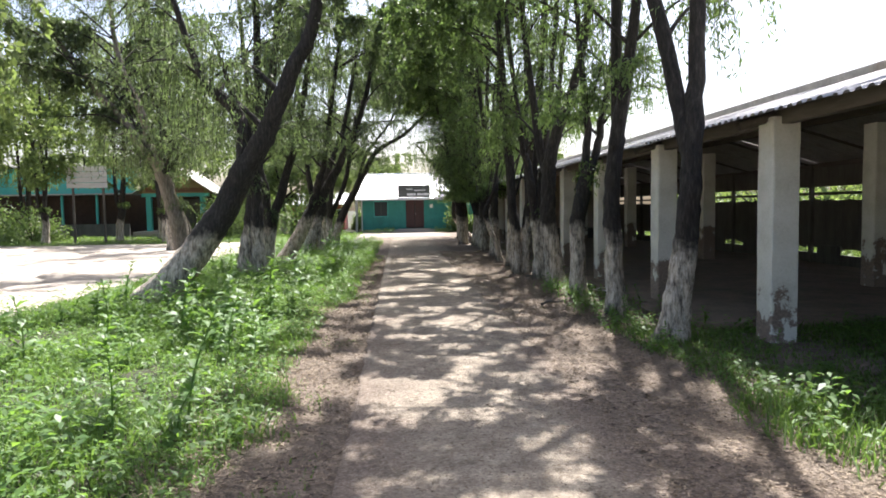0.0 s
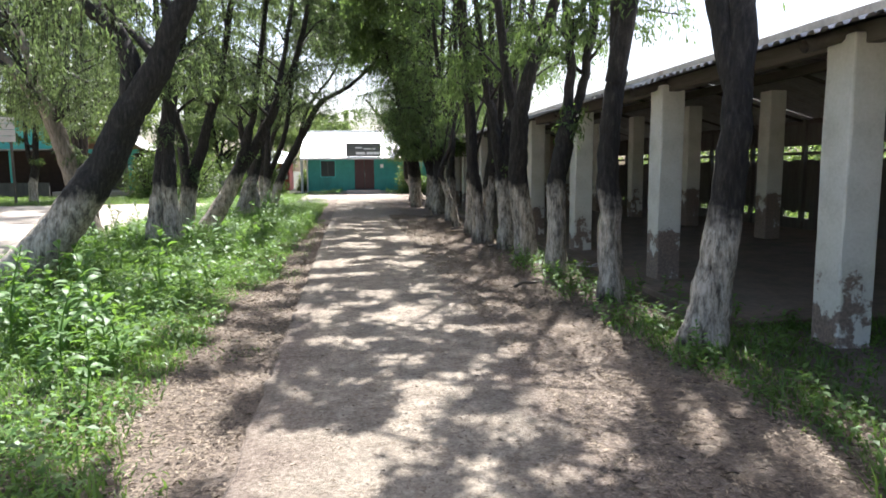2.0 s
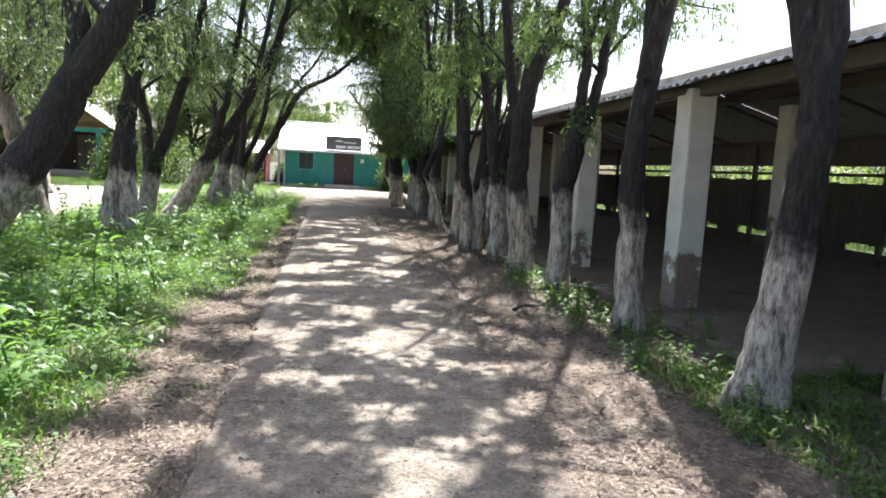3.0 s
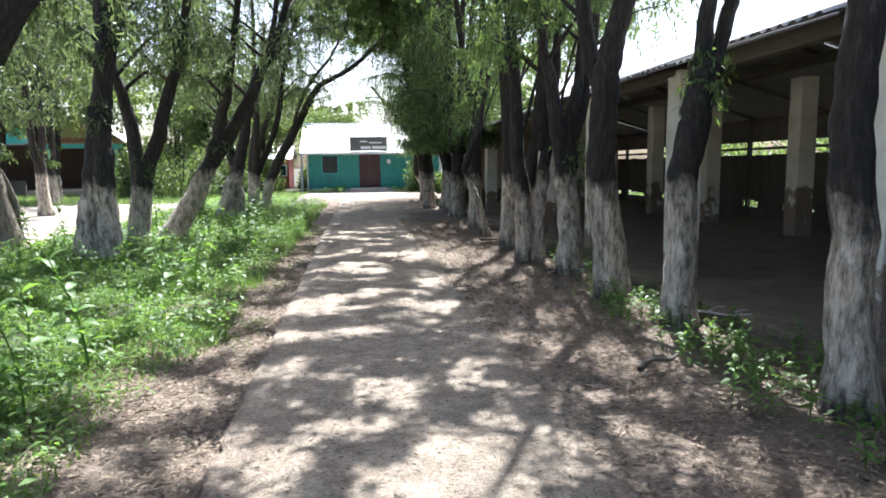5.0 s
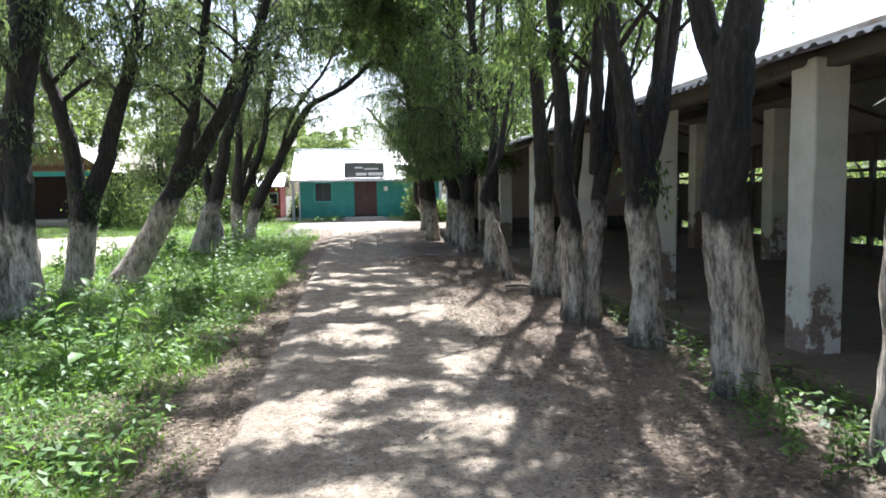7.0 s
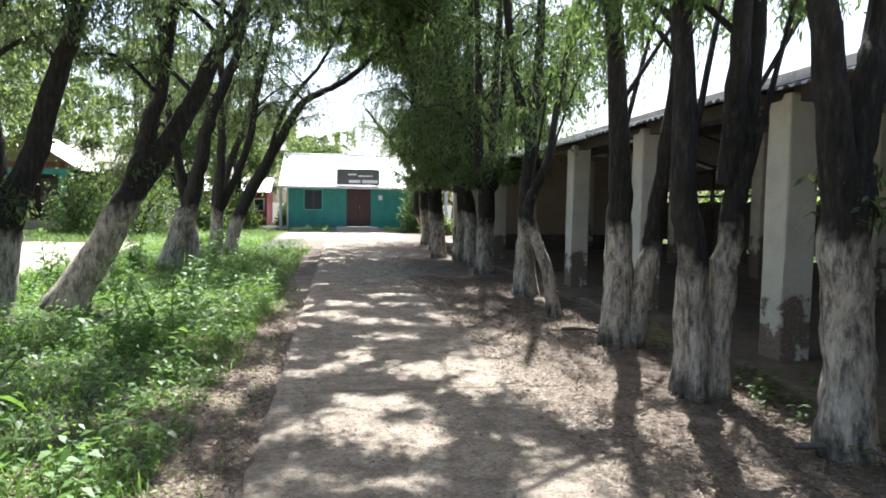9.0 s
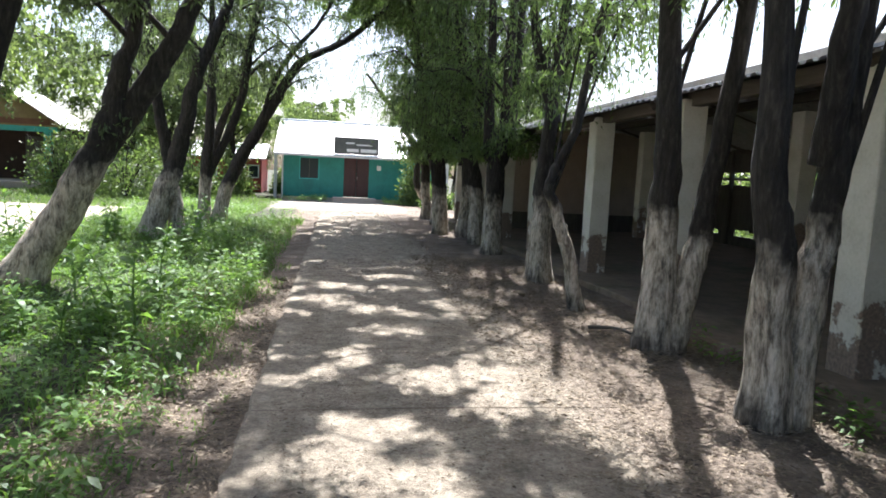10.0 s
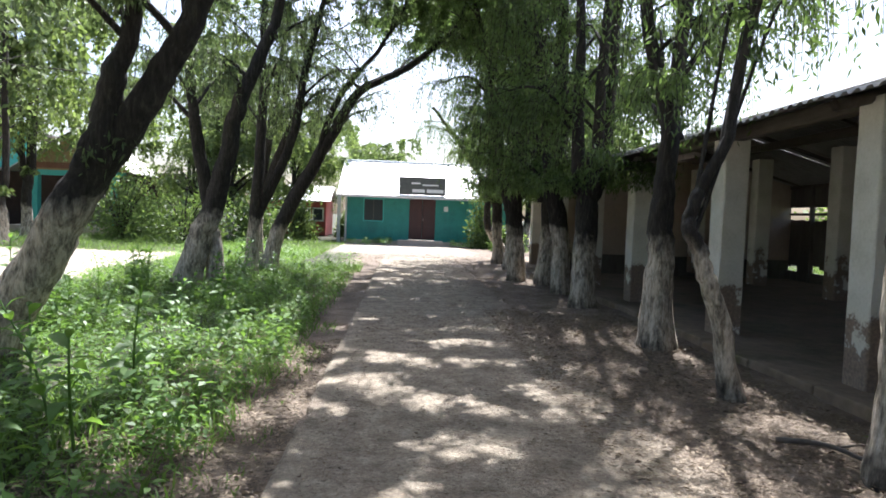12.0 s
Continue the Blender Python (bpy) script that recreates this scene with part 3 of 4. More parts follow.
    boxes("frame", [(-1.16, -0.04, 0.02, -1.12, 0.03, 0.89), (1.12, -0.04, 0.02, 1.16, 0.03, 0.89), (-1.12, -0.04, 0.85, 1.12, 0.03, 0.89), (-1.12, -0.04, 0.02, 1.12, 0.03, 0.06)], WOOD, s)
    boxes("lettering", [(-0.55, -0.036, 0.55, -0.1, -0.03, 0.63), (0.0, -0.036, 0.48, 0.8, -0.03, 0.55)], WHITE, s, "faded pale writing")
    boxes("lettering", [(-0.5, -0.036, 0.14, 0.12, -0.03, 0.30), (0.22, -0.036, 0.14, 1.05, -0.03, 0.31)], WHITE, s, "white bar of writing")
    boxes("strut", [(-1.0, 0.03, -0.05, -0.94, 0.07, 0.7)], WOOD, s)
    boxes("strut", [(0.94, 0.03, -0.05, 1.0, 0.07, 0.7)], WOOD, s)


def red_house():
    h = thing("red_house", -6.8, 57.0, 0, "small red house with white framed windows", "house")
    boxes("wall", [(-2.2, 0, 0, 2.2, 4.0, 2.2)], RED, h)
    for x in (-0.9, 0.9, 1.7):
        w = boxes("window", [(x - 0.28, -0.015, 0.95, x + 0.28, -0.005, 1.65)], GLASS, h)
        boxes("frame", [(x - 0.36, -0.04, 0.87, x - 0.28, 0.0, 1.73), (x + 0.28, -0.04, 0.87, x + 0.36, 0.0, 1.73), (x - 0.28, -0.04, 1.65, x + 0.28, 0.0, 1.73), (x - 0.28, -0.04, 0.87, x + 0.28, 0.0, 0.95)], WHITE, w)
    put("roof", mesh_of("roof", [(-2.5, -0.5, 2.1), (2.5, -0.5, 2.1), (2.5, 2.0, 3.1), (-2.5, 2.0, 3.1), (-2.5, 4.5, 2.1), (2.5, 4.5, 2.1), (-2.5, -0.5, 2.16), (2.5, -0.5, 2.16), (2.5, 2.0, 3.16), (-2.5, 2.0, 3.16), (-2.5, 4.5, 2.16), (2.5, 4.5, 2.16)],
                          [(0, 3, 2, 1), (3, 4, 5, 2), (6, 7, 8, 9), (9, 8, 11, 10), (0, 1, 7, 6), (4, 10, 11, 5), (0, 6, 9, 3), (3, 9, 10, 4), (1, 2, 8, 7), (2, 5, 11, 8)]), TIN_WHITE, h)
    boxes("fence_panel", [(2.25, -1.0, 0.0, 2.31, 0.2, 1.3)], RED, h)


def porch_house():
    """The building across the clearing: a gabled porch on teal columns before a low teal house."""
    h = thing("porch_house", -15.7, 48.0, 0, "low teal house with a gabled porch on columns", "house")
    boxes("floor", [(-2.4, -1.4, 0.0, 2.6, 3.0, 0.35)], CREAM, h, bevel=0.02)
    for x in (-1.75, 1.95):
        boxes("column", [(x - 0.17, -0.17, 0.35, x + 0.17, 0.17, 2.75)], TEAL_LIGHT, h, "bright teal column", 0.02)
    boxes("beam", [(-2.2, -0.18, 2.75, 2.4, 0.18, 3.0)], TEAL_LIGHT, h)
    boxes("door", [(-0.3, 2.86, 0.35, 1.6, 2.95, 2.6)], DARK_BOARD, h)
    for wall in ((-14.0, 3.0, 0, -0.3, 8, 3.2), (1.6, 3.0, 0, 3.4, 8, 3.2), (-0.3, 3.0, 2.6, 1.6, 8, 3.2), (-0.3, 4.0, 0.3, 1.6, 8, 2.6)):
        boxes("wall", [wall], DARK_RED, h)
    put("gable", mesh_of("gable", [(-2.5, -0.2, 3.0), (2.7, -0.2, 3.0), (0.1, -0.2, 4.7), (-2.5, -0.1, 3.0), (2.7, -0.1, 3.0), (0.1, -0.1, 4.7)], [(0, 1, 2), (5, 4, 3), (0, 3, 4, 1), (1, 4, 5, 2), (2, 5, 3, 0)]), OCHRE, h, "ochre boarded gable")
    boxes("stripe", [(-1.9, -0.215, 3.08, 2.1, -0.203, 3.36)], RED_SHADED, h)
    for s in (-1, 1):
        bm = bmesh.new()
        box_bm(bm, 0, -0.6, -0.03, 3.4, 4.2, 0.03, 0.005)
        me = bpy.data.meshes.new("roof")
        bm.to_mesh(me)
        bm.free()
        put("roof", me, TIN, h, at=Matrix.Translation((0.1, 0, 4.8)) @ pose(0, 0, 0, 0, 33, 0) if s > 0 else Matrix.Translation((0.1, 0, 4.8)) @ pose(0, 0, 0, 0, 147, 0))
    boxes("upper_panel", [(-14.0, 2.6, 3.0, -3.6, 2.7, 5.0)], TEAL_LIGHT, h, "bright teal upper panel")
    boxes("lean_roof", [(-14.2, 2.2, 5.0, -3.2, 8.2, 5.08)], TIN, h)
    for x in np.arange(-13.0, -3.5, 2.4):
        boxes("veranda_post", [(x, 0.9, 0, x + 0.14, 1.04, 3.0)], TEAL_LIGHT, h)
    boxes("veranda_roof", [(-14.2, 0.7, 3.0, -3.0, 2.6, 3.07)], TIN, h)
    boxes("low_wall", [(-14.0, 0.6, 0, -3.4, 0.75, 0.9)], DARK_BOARD, h)


def notice_board():
    b = thing("notice_board", -17.35, 38.5, 0, "weathered white boarded sign on two posts", "sign")
    for x in (-0.85, 0.8):
        boxes("post", [(x, 0.02, -0.2, x + 0.1, 0.12, 4.2)], WOOD, b)
    for k in range(4):
        boxes("plank", [(-1.1, -0.02, 3.08 + k * 0.31, 1.1, 0.02, 3.08 + k * 0.31 + 0.285)], PALE_WOOD, b, bevel=0.008)


teal_house()
red_house()
porch_house()
notice_board()
# right pair stands in for another building's white wall edge, left for a plaster post
for gx, gy in ((5.55, 47.6), (5.95, 47.6), (-3.05, 49.2)):
    g = thing("gate_post", gx, gy, 0, "pale upright post beside the house", "post", "posts by the house")
    boxes("post", [(-0.08, -0.08, -0.1, 0.08, 0.08, 2.5)], WHITE, g, bevel=0.015)
    boxes("cap", [(-0.11, -0.11, 2.5, 0.11, 0.11, 2.57)], PALE_WOOD, g, bevel=0.01)


# ---- trees along the road ----
R_LABEL = "dark willow with a limewashed trunk beside the road"
ROW = "willows along the road"
OVER = (-1, 11, 6.3)
build_tree(200, 3.22, 7.7, [(0.175, 0.05, [(0, 0, -0.1), (0.12, 0, 0.5), (0.2, 0, 1.4), (0.3, 0, 2.3), (0.45, 0.1, 4.2), (0.5, 0.3, 9.0)]), (0.1, 0.03, [(0.28, 0, 2.1), (0.0, 0.3, 3.6), (-0.6, 0.7, 6.0), (-1.2, 1.0, 8.6)])],
           "thick leaning willow with flaking limewash", ROW, canopy=OVER, low=3.1, twigs=13, branches=8, spread=1.5)
build_tree(201, 3.28, 9.8, [(0.14, 0.04, [(0, 0, -0.1), (-0.04, 0, 0.9), (-0.03, 0, 2.4), (0, 0, 3.6), (-0.1, 0.2, 9.4)]), (0.09, 0.03, [(-0.03, 0, 2.5), (0.3, -0.2, 4.5), (0.5, -0.5, 8.4)])], R_LABEL, ROW, canopy=(-1, 11, 6.3), low=3.1, twigs=13, branches=8, spread=1.5)
build_tree(202, 3.3, 12.0, [(0.145, 0.11, [(0, 0, -0.1), (-0.06, 0, 0.9), (0.04, 0, 1.7), (0.13, 0, 2.3)]), (0.085, 0.03, [(0.12, 0, 2.1), (0.1, 0, 2.9), (0.02, 0, 4.2), (-0.3, 0.2, 8.8)]), (0.085, 0.03, [(0.12, 0, 2.1), (0.36, 0, 2.7), (0.6, 0, 3.8), (1.2, 0, 7.5)])],
           R_LABEL, ROW, canopy=(-1, 11, 6.3), low=3.1, twigs=13, branches=8, spread=1.5)
build_tree(203, 3.23, 13.4, [(0.16, 0.05, [(0, 0, -0.1), (-0.11, 0, 0.7), (-0.19, 0, 1.4), (-0.15, 0, 2.3), (0.02, 0, 3.0), (0.5, 0, 4.4), (1.1, 0, 8.0)]), (0.09, 0.03, [(-0.15, 0, 2.1), (-0.4, 0.2, 3.6), (-0.8, 0.3, 8.6)])], R_LABEL, ROW, canopy=(-1, 5, 6.3), low=3.1, twigs=9, branches=6, spread=1.3)
build_tree(204, 3.27, 15.1, [(0.15, 0.12, [(0, 0, -0.1), (-0.05, 0, 0.85), (-0.1, 0, 1.7)]), (0.1, 0.03, [(-0.1, 0, 1.4), (-0.34, 0, 2.6), (-0.5, 0, 3.6), (-1.0, 0.2, 8.8)]), (0.1, 0.03, [(-0.08, 0, 1.4), (0.04, 0, 2.3), (0.16, 0, 3.4), (0.6, -0.2, 9.0)]),
                              (0.08, 0.03, [(-0.08, 0, 1.5), (0.3, 0.3, 2.8), (0.8, 0.6, 6.5)])], R_LABEL, ROW, canopy=(-1, 4, 6.3), low=3.1, twigs=9, branches=6, spread=1.3)
# double trunk, forked from the ground
build_tree(301, 3.06, 16.45, [(0.135, 0.04, [(-0.09, 0, -0.1), (-0.1, 0, 1.2), (-0.16, 0, 2.2), (-0.3, 0.2, 5.0), (-0.6, 0.3, 9.0)]), (0.115, 0.04, [(0.09, 0, -0.1), (0.14, 0.02, 0.9), (0.2, 0.05, 1.6), (0.5, 0.2, 4.0), (0.8, 0.2, 8.6)]),
                              (0.09, 0.03, [(0.2, 0.05, 1.7), (0.15, -0.2, 3.4), (0.0, -0.6, 7.5)])], "double-trunked willow with worn limewash beside the road", ROW, twigs=11, branches=7, spread=1.4, canopy=(-1, 6, 6.3), low=3.0, over_roof=2)
build_tree(302, 3.2, 18.4, [(0.145, 0.04, [(-0.04, 0, -0.1), (-0.05, 0, 1.1), (-0.06, 0, 2.2), (-0.2, 0.2, 5.0), (-0.3, 0.4, 9.2)]), (0.115, 0.04, [(0.1, -0.04, -0.05), (0.27, -0.03, 0.9), (0.36, 0, 1.9), (0.6, -0.2, 5.0), (0.9, -0.3, 8.4)])],
           "willow with a low forked limewashed trunk", ROW, twigs=16, branches=8, spread=1.6, canopy=(-1, 11, 6.3), low=3.0, over_roof=3)
# thin crooked tree
build_tree(303, 3.1, 20.25, [(0.085, 0.03, [(0, 0, -0.1), (-0.16, 0, 0.55), (-0.3, 0, 1.1), (-0.37, 0, 1.45), (-0.25, 0, 1.75), (-0.12, 0.05, 2.2), (0.2, 0.2, 3.6), (0.8, 0.4, 6.0)])],
           "thin crooked willow with a reddish bare trunk", ROW, branches=13, twigs=18, spread=1.9, canopy=(-1, 15, 6.0), over_roof=3)
build_tree(205, 3.27, 22.4, [(0.165, 0.04, [(0, 0, -0.1), (-0.03, 0, 0.75), (0.05, 0, 1.6), (0.1, 0, 2.6), (0.2, 0, 4.0), (0.2, 0.2, 9.4)]), (0.09, 0.03, [(0.1, 0, 2.4), (-0.3, 0.2, 4.2), (-0.9, 0.3, 8.6)])], R_LABEL, ROW, low=2.3, twigs=19, branches=11, canopy=(-1, 15, 6.4), over_roof=3)
RIGHT = [  # y, x, radius, fork height, lean, stems, height
    (25.9, 3.33, 0.17, 2.0, (0.2, 0.2), 3, 9.2), (27.8, 3.42, 0.155, 2.1, (-0.6, 0.3), 3, 9.2), (29.7, 3.48, 0.165, 2.2, (-0.3, 0), 3, 9.0),
    (30.5, 3.0, 0.19, 1.9, (-0.5, 0.2), 3, 9.2), (33.8, 3.36, 0.17, 2.0, (-0.3, 0), 3, 8.9), (36.5, 3.4, 0.165, 2.0, (-0.3, 0), 3, 8.6)]
for k, (y, x, r, fork, lean, count, height) in enumerate(RIGHT):
    rng = np.random.default_rng(100 + k)
    build_tree(210 + k, x, y, fan(rng, r, fork, height, lean, count, rng.uniform(0, 3)), R_LABEL, ROW, low=1.9, twigs=19, branches=10, canopy=(-1, 11, 6.8))
# the tree before the house that bends over towards the road
build_tree(304, 4.1, 38.0, [(0.16, 0.04, [(0, 0, -0.1), (-0.5, 0, 0.6), (-0.9, 0, 1.2), (-0.9, 0, 2.3), (-1.4, 0, 3.3), (-2.2, 0, 4.3), (-3.0, 0, 5.2)]), (0.11, 0.03, [(-0.9, 0, 2.0), (-0.7, 0.2, 3.6), (-0.4, 0.2, 6.5)])],
           "bent willow before the teal house", ROW, low=1.8)

L_LABEL = "dark leaning willow with a limewashed foot in the grass"
GROUP_L = "willows in the grass"
OVER_L = (1, 8, 6.6)
build_tree(401, -4.35, 12.4, [(0.235, 0.06, [(-0.25, 0, -0.15), (0.5, 0, 0.75), (1.1, 0, 1.55), (1.6, 0, 2.4), (2.1, 0, 3.2), (2.6, 0.1, 4.3), (3.0, 0.2, 5.5), (3.3, 0.3, 8.8)]),
                              (0.12, 0.03, [(1.55, 0, 2.2), (1.5, 0.1, 3.2), (1.15, 0.2, 3.75), (0.75, 0.2, 4.2), (0.0, 0.4, 6.5)])], "large dark willow leaning low over the grass", GROUP_L, LEAF_GREY, twigs=24, spread=2.1, canopy=OVER_L)
build_tree(402, -6.0, 19.3, [(0.19, 0.1, [(0.05, 0, -0.1), (-0.3, 0, 1.5), (-0.75, 0, 2.9), (-1.1, 0, 3.6)]), (0.12, 0.03, [(-1.0, 0, 3.3), (-1.7, 0, 4.4), (-2.6, 0, 5.4), (-4.0, 0, 7.5)]), (0.11, 0.03, [(-1.0, 0, 3.3), (-1.1, 0.1, 4.4), (-1.7, 0.2, 6.0), (-2.0, 0.3, 8.4)]),
                              (0.06, 0.03, [(0.22, 0.1, -0.1), (0.05, 0.1, 1.1), (-0.4, 0.05, 2.1)])], "pale trunked willow leaning away from the road", GROUP_L, LEAF_GREY, BARK_PALE, spread=2.8, branches=12, twigs=25, canopy=(-1, 7, 4.6))
build_tree(403, -3.9, 17.9, [(0.2, 0.05, [(-0.17, 0, -0.1), (-0.1, 0, 1.2), (0.05, 0, 2.4), (0.12, 0, 4.0), (0.1, 0, 9.2)]), (0.17, 0.12, [(0.2, 0, -0.1), (0.2, 0, 1.2), (0.14, 0, 2.5)]), (0.12, 0.04, [(0.12, 0, 2.3), (0.6, 0.2, 5), (1.1, 0.3, 8.8)])],
           "double-trunked upright willow with limewashed feet", GROUP_L, LEAF_GREY, twigs=18, canopy=OVER_L, low=3.2, branches=10, spread=1.9)
build_tree(404, -4.0, 20.0, [(0.18, 0.15, [(0, 0, -0.1), (0.09, 0, 0.9), (0.16, 0, 1.6)]), (0.12, 0.04, [(0.14, 0, 1.2), (0.05, 0, 2.3), (-0.16, 0, 3.2), (-0.3, 0, 4.2), (-0.6, 0, 8.6)]), (0.12, 0.04, [(0.16, 0, 1.2), (0.48, 0, 1.95), (0.7, 0, 2.9), (1.05, 0, 4.2), (1.9, 0, 8.6)])],
           "willow forked low into a dark V", GROUP_L, LEAF_GREY, twigs=18, canopy=OVER_L, low=3.2, branches=10, spread=1.9)
build_tree(405, -3.5, 21.2, [(0.2, 0.15, [(-0.15, 0, -0.1), (0.35, 0, 0.9), (0.75, 0, 1.6), (0.95, 0, 2.1)]), (0.125, 0.04, [(0.9, 0, 1.8), (1.1, 0, 2.6), (1.3, 0, 3.4), (2.0, 0.1, 8.6)]), (0.125, 0.04, [(0.85, 0, 1.7), (1.35, 0.05, 2.4), (1.8, 0.1, 3.2), (2.4, 0.2, 4.6), (3.2, 0.2, 8.0)])],
           L_LABEL, GROUP_L, LEAF_GREY, twigs=18, canopy=OVER_L, low=3.2, branches=10, spread=1.9)
build_tree(406, -3.65, 27.1, [(0.2, 0.05, [(-0.05, 0, -0.1), (0.18, 0, 0.8), (0.42, 0, 1.4), (0.64, 0, 2.2), (0.85, 0, 3.2), (1.15, 0, 4.0), (1.6, 0, 5.3), (2.2, 0, 8.8)]), (0.14, 0.04, [(0.5, 0.1, -0.1), (0.42, 0.1, 1.1), (0.1, 0.1, 2.8), (0, 0.1, 3.7), (-0.4, 0.1, 7.5)])],
           L_LABEL, GROUP_L, LEAF_GREY, twigs=18, canopy=(1, 8, 7.0), low=3.2, branches=10, spread=1.9)
build_tree(407, -3.15, 30.0, [(0.12, 0.04, [(0, 0, -0.1), (0.1, 0, 2.0), (0.15, 0, 3.6), (0.22, 0, 4.8), (0.3, 0, 8.2)]), (0.09, 0.03, [(0.08, 0, 1.2), (0.85, 0, 3.0), (1.1, 0, 4.5), (1.6, 0, 6.4), (2.0, 0, 8.2)])], "slim upright willow in the grass", GROUP_L, LEAF_GREY, twigs=18, canopy=(1, 8, 7.0), low=3.2, branches=10, spread=1.9)
build_tree(408, -3.0, 31.2, [(0.15, 0.03, [(0, 0, -0.1), (0.3, 0, 1.2), (1.1, 0, 2.75), (1.6, 0, 3.6), (2.1, 0, 4.4), (3.2, 0, 5.05), (4.2, 0, 5.9), (4.8, 0, 7.0)]), (0.075, 0.02, [(1.1, 0, 2.7), (1.45, 0, 4.1), (1.85, 0, 4.8), (2.6, 0, 5.8), (3.4, 0, 7.4)])],
           "slender willow arching high across the road", GROUP_L, LEAF_GREY, low=3.6, twigs=7, droop=0.7)
build_tree(409, -3.7, 33.2, [(0.14, 0.04, [(0, 0, -0.1), (0.0, 0, 1.6), (0.3, 0, 4.0), (0.7, 0, 7.0)]), (0.1, 0.03, [(0.02, 0, 1.4), (0.9, 0, 4.0), (1.5, 0, 6.8)])], "slim upright willow in the grass", GROUP_L, LEAF_GREY, twigs=18, canopy=(1, 8, 7.0), low=3.2, branches=10, spread=1.9)

# ---- trees behind: across the clearing, behind the houses, and two unseen ones added behind the start to shape the light ----
FAR = [(-16.4, 40.2, 8), (-14.6, 42.0, 8), (-19.8, 38.6, 8), (-10.0, 30.0, 8), (-12.6, 37, 8), (-21, 34, 9), (-22.5, 42, 9), (-27, 38, 10), (-8.0, 47, 7), (-10.5, 49, 9), (-9.6, 12.3, 9.5), (-12.6, 17.6, 9.5), (-8.5, 5.0, 8.5), (-17.5, 24.5, 9), (-18, 59, 10), (-11, 56, 10),
       (-6.5, -7.0, 8.5), (3.4, -9.5, 8), (7.2, 52, 8), (9, 44, 8), (-5.8, 53, 6.5), (-2.5, 62, 6.5), (5.5, 62, 7.5), (-26, 58, 10), (-31, 47, 10), (-22, 28, 9), (-27, 31, 10)]
for k, (x, y, height) in enumerate(FAR):
    height += 3.5 if x < -8 and y < 50 else 0.0
    rng = np.random.default_rng(500 + k)
    back = y > 40 or x < -11
    build_tree(600 + k, x, y, fan(rng, 0.19, rng.uniform(1.7, 2.4), height, (rng.uniform(-0.6, 0.6), rng.uniform(-0.4, 0.4)), 3, rng.uniform(0, 3)),
               "broad green tree beyond the clearing" if back else "willow with a limewashed trunk", "background trees", LEAF_FAR if back else LEAF_GREY,
               leaf_size=(0.17, 0.065) if back else (0.15, 0.04), twigs=16, per_twig=30 if back else 20, low=(1.4 if y > 46 else 3.0) if back else 2.8, spread=2.7 if back else 2.2, sides=8, name="tree", far=True, canopy=(1, 4, 4.2) if back or x < -8 else None)


# ---- shrubs, weeds, grass, litter ----
def shrub(seed, x, y, rx, ry, rz, material=None, size=(0.16, 0.08), count=2600, label="dense dark green shrub at the edge of the clearing"):
    rng = np.random.default_rng(seed)
    top = thing("shrub", x, y, 0, label, "shrub", "shrubs")
    twig = []
    for k in range(16):
        a = rng.uniform(0, 6.28)
        d = np.array((math.cos(a) * rx, math.sin(a) * ry, 0)) * rng.uniform(0.2, 0.8)
        twig.append(tube(spline([(0, 0, -0.05), d * 0.4 + (0, 0, rz * 0.5), d + (0, 0, rz * rng.uniform(0.7, 1.0))], 4), np.linspace(0.035, 0.008, 9), 5, rng))
    v, f = joined(twig)
    tagged(put("stem_mass", mesh_of("stem_mass", v, f), BARK, top), kind="stuff")
    clumps = rng.normal(0, 1, (26, 3))
    clumps /= np.linalg.norm(clumps, axis=1)[:, None]
    clumps = clumps * rng.uniform(0.35, 0.95, (26, 1))
    clumps[:, 2] = np.abs(clumps[:, 2])
    pts = clumps[rng.integers(0, 26, count)] + rng.normal(0, 0.17, (count, 3))
    pts = pts * (rx, ry, rz)
    pts[:, 2] = np.maximum(pts[:, 2], 0.06)
    v, f = leaves_at(pts, np.array((0, 0, 0.1)), *size, rng)
    put("foliage", mesh_of("foliage", v, f), material or LEAF_DARK, top)


for k, (x, y, rx, ry, rz) in enumerate([(-8.5, 42, 2.2, 1.5, 2.4), (-11.6, 43.5, 2.0, 1.5, 3.0), (-6.4, 44.5, 1.8, 1.4, 2.2), (-12.9, 47.6, 1.3, 1.2, 3.0), (-5.2, 49.5, 1.2, 1.0, 1.8), (-21.5, 40.5, 2.0, 1.4, 1.8),
                                        (-25, 44, 3, 2, 2.4), (-9.8, 50, 2.4, 2, 3.4), (4.2, 46.6, 0.9, 0.7, 2.3), (5.0, 44.6, 0.8, 0.7, 1.2), (-3.3, 56, 0.6, 0.6, 1.4), (14.2, 10, 1.4, 3.6, 3.0), (14.4, 17, 1.4, 4, 3.2), (14.3, 25, 1.4, 4, 3.0), (14.5, 32, 1.5, 4, 3.1), (14.5, 2, 1.5, 4, 3.0)]):
    shrub(700 + k, x, y, rx, ry, rz, LEAF_FAR if k in (3, 4, 10) or x > 10 else LEAF_DARK, count=5200 if x > 10 else 3200)

for k, (x, y) in enumerate([(20, 4), (21, 13), (20, 22), (21, 31), (20, -5), (19, 40)]):
    shrub(760 + k, x, y, 2.6, 5.0, 4.6, LEAF_FAR, (0.3, 0.15), 5200, "tall sunlit hedge behind the shed")


def patch_height(x, y):
    return 0.5 + 0.5 * noise.noise((x * 0.55, y * 0.55, 7.0)) + 0.25 * noise.noise((x * 1.7, y * 1.7, 2.0))


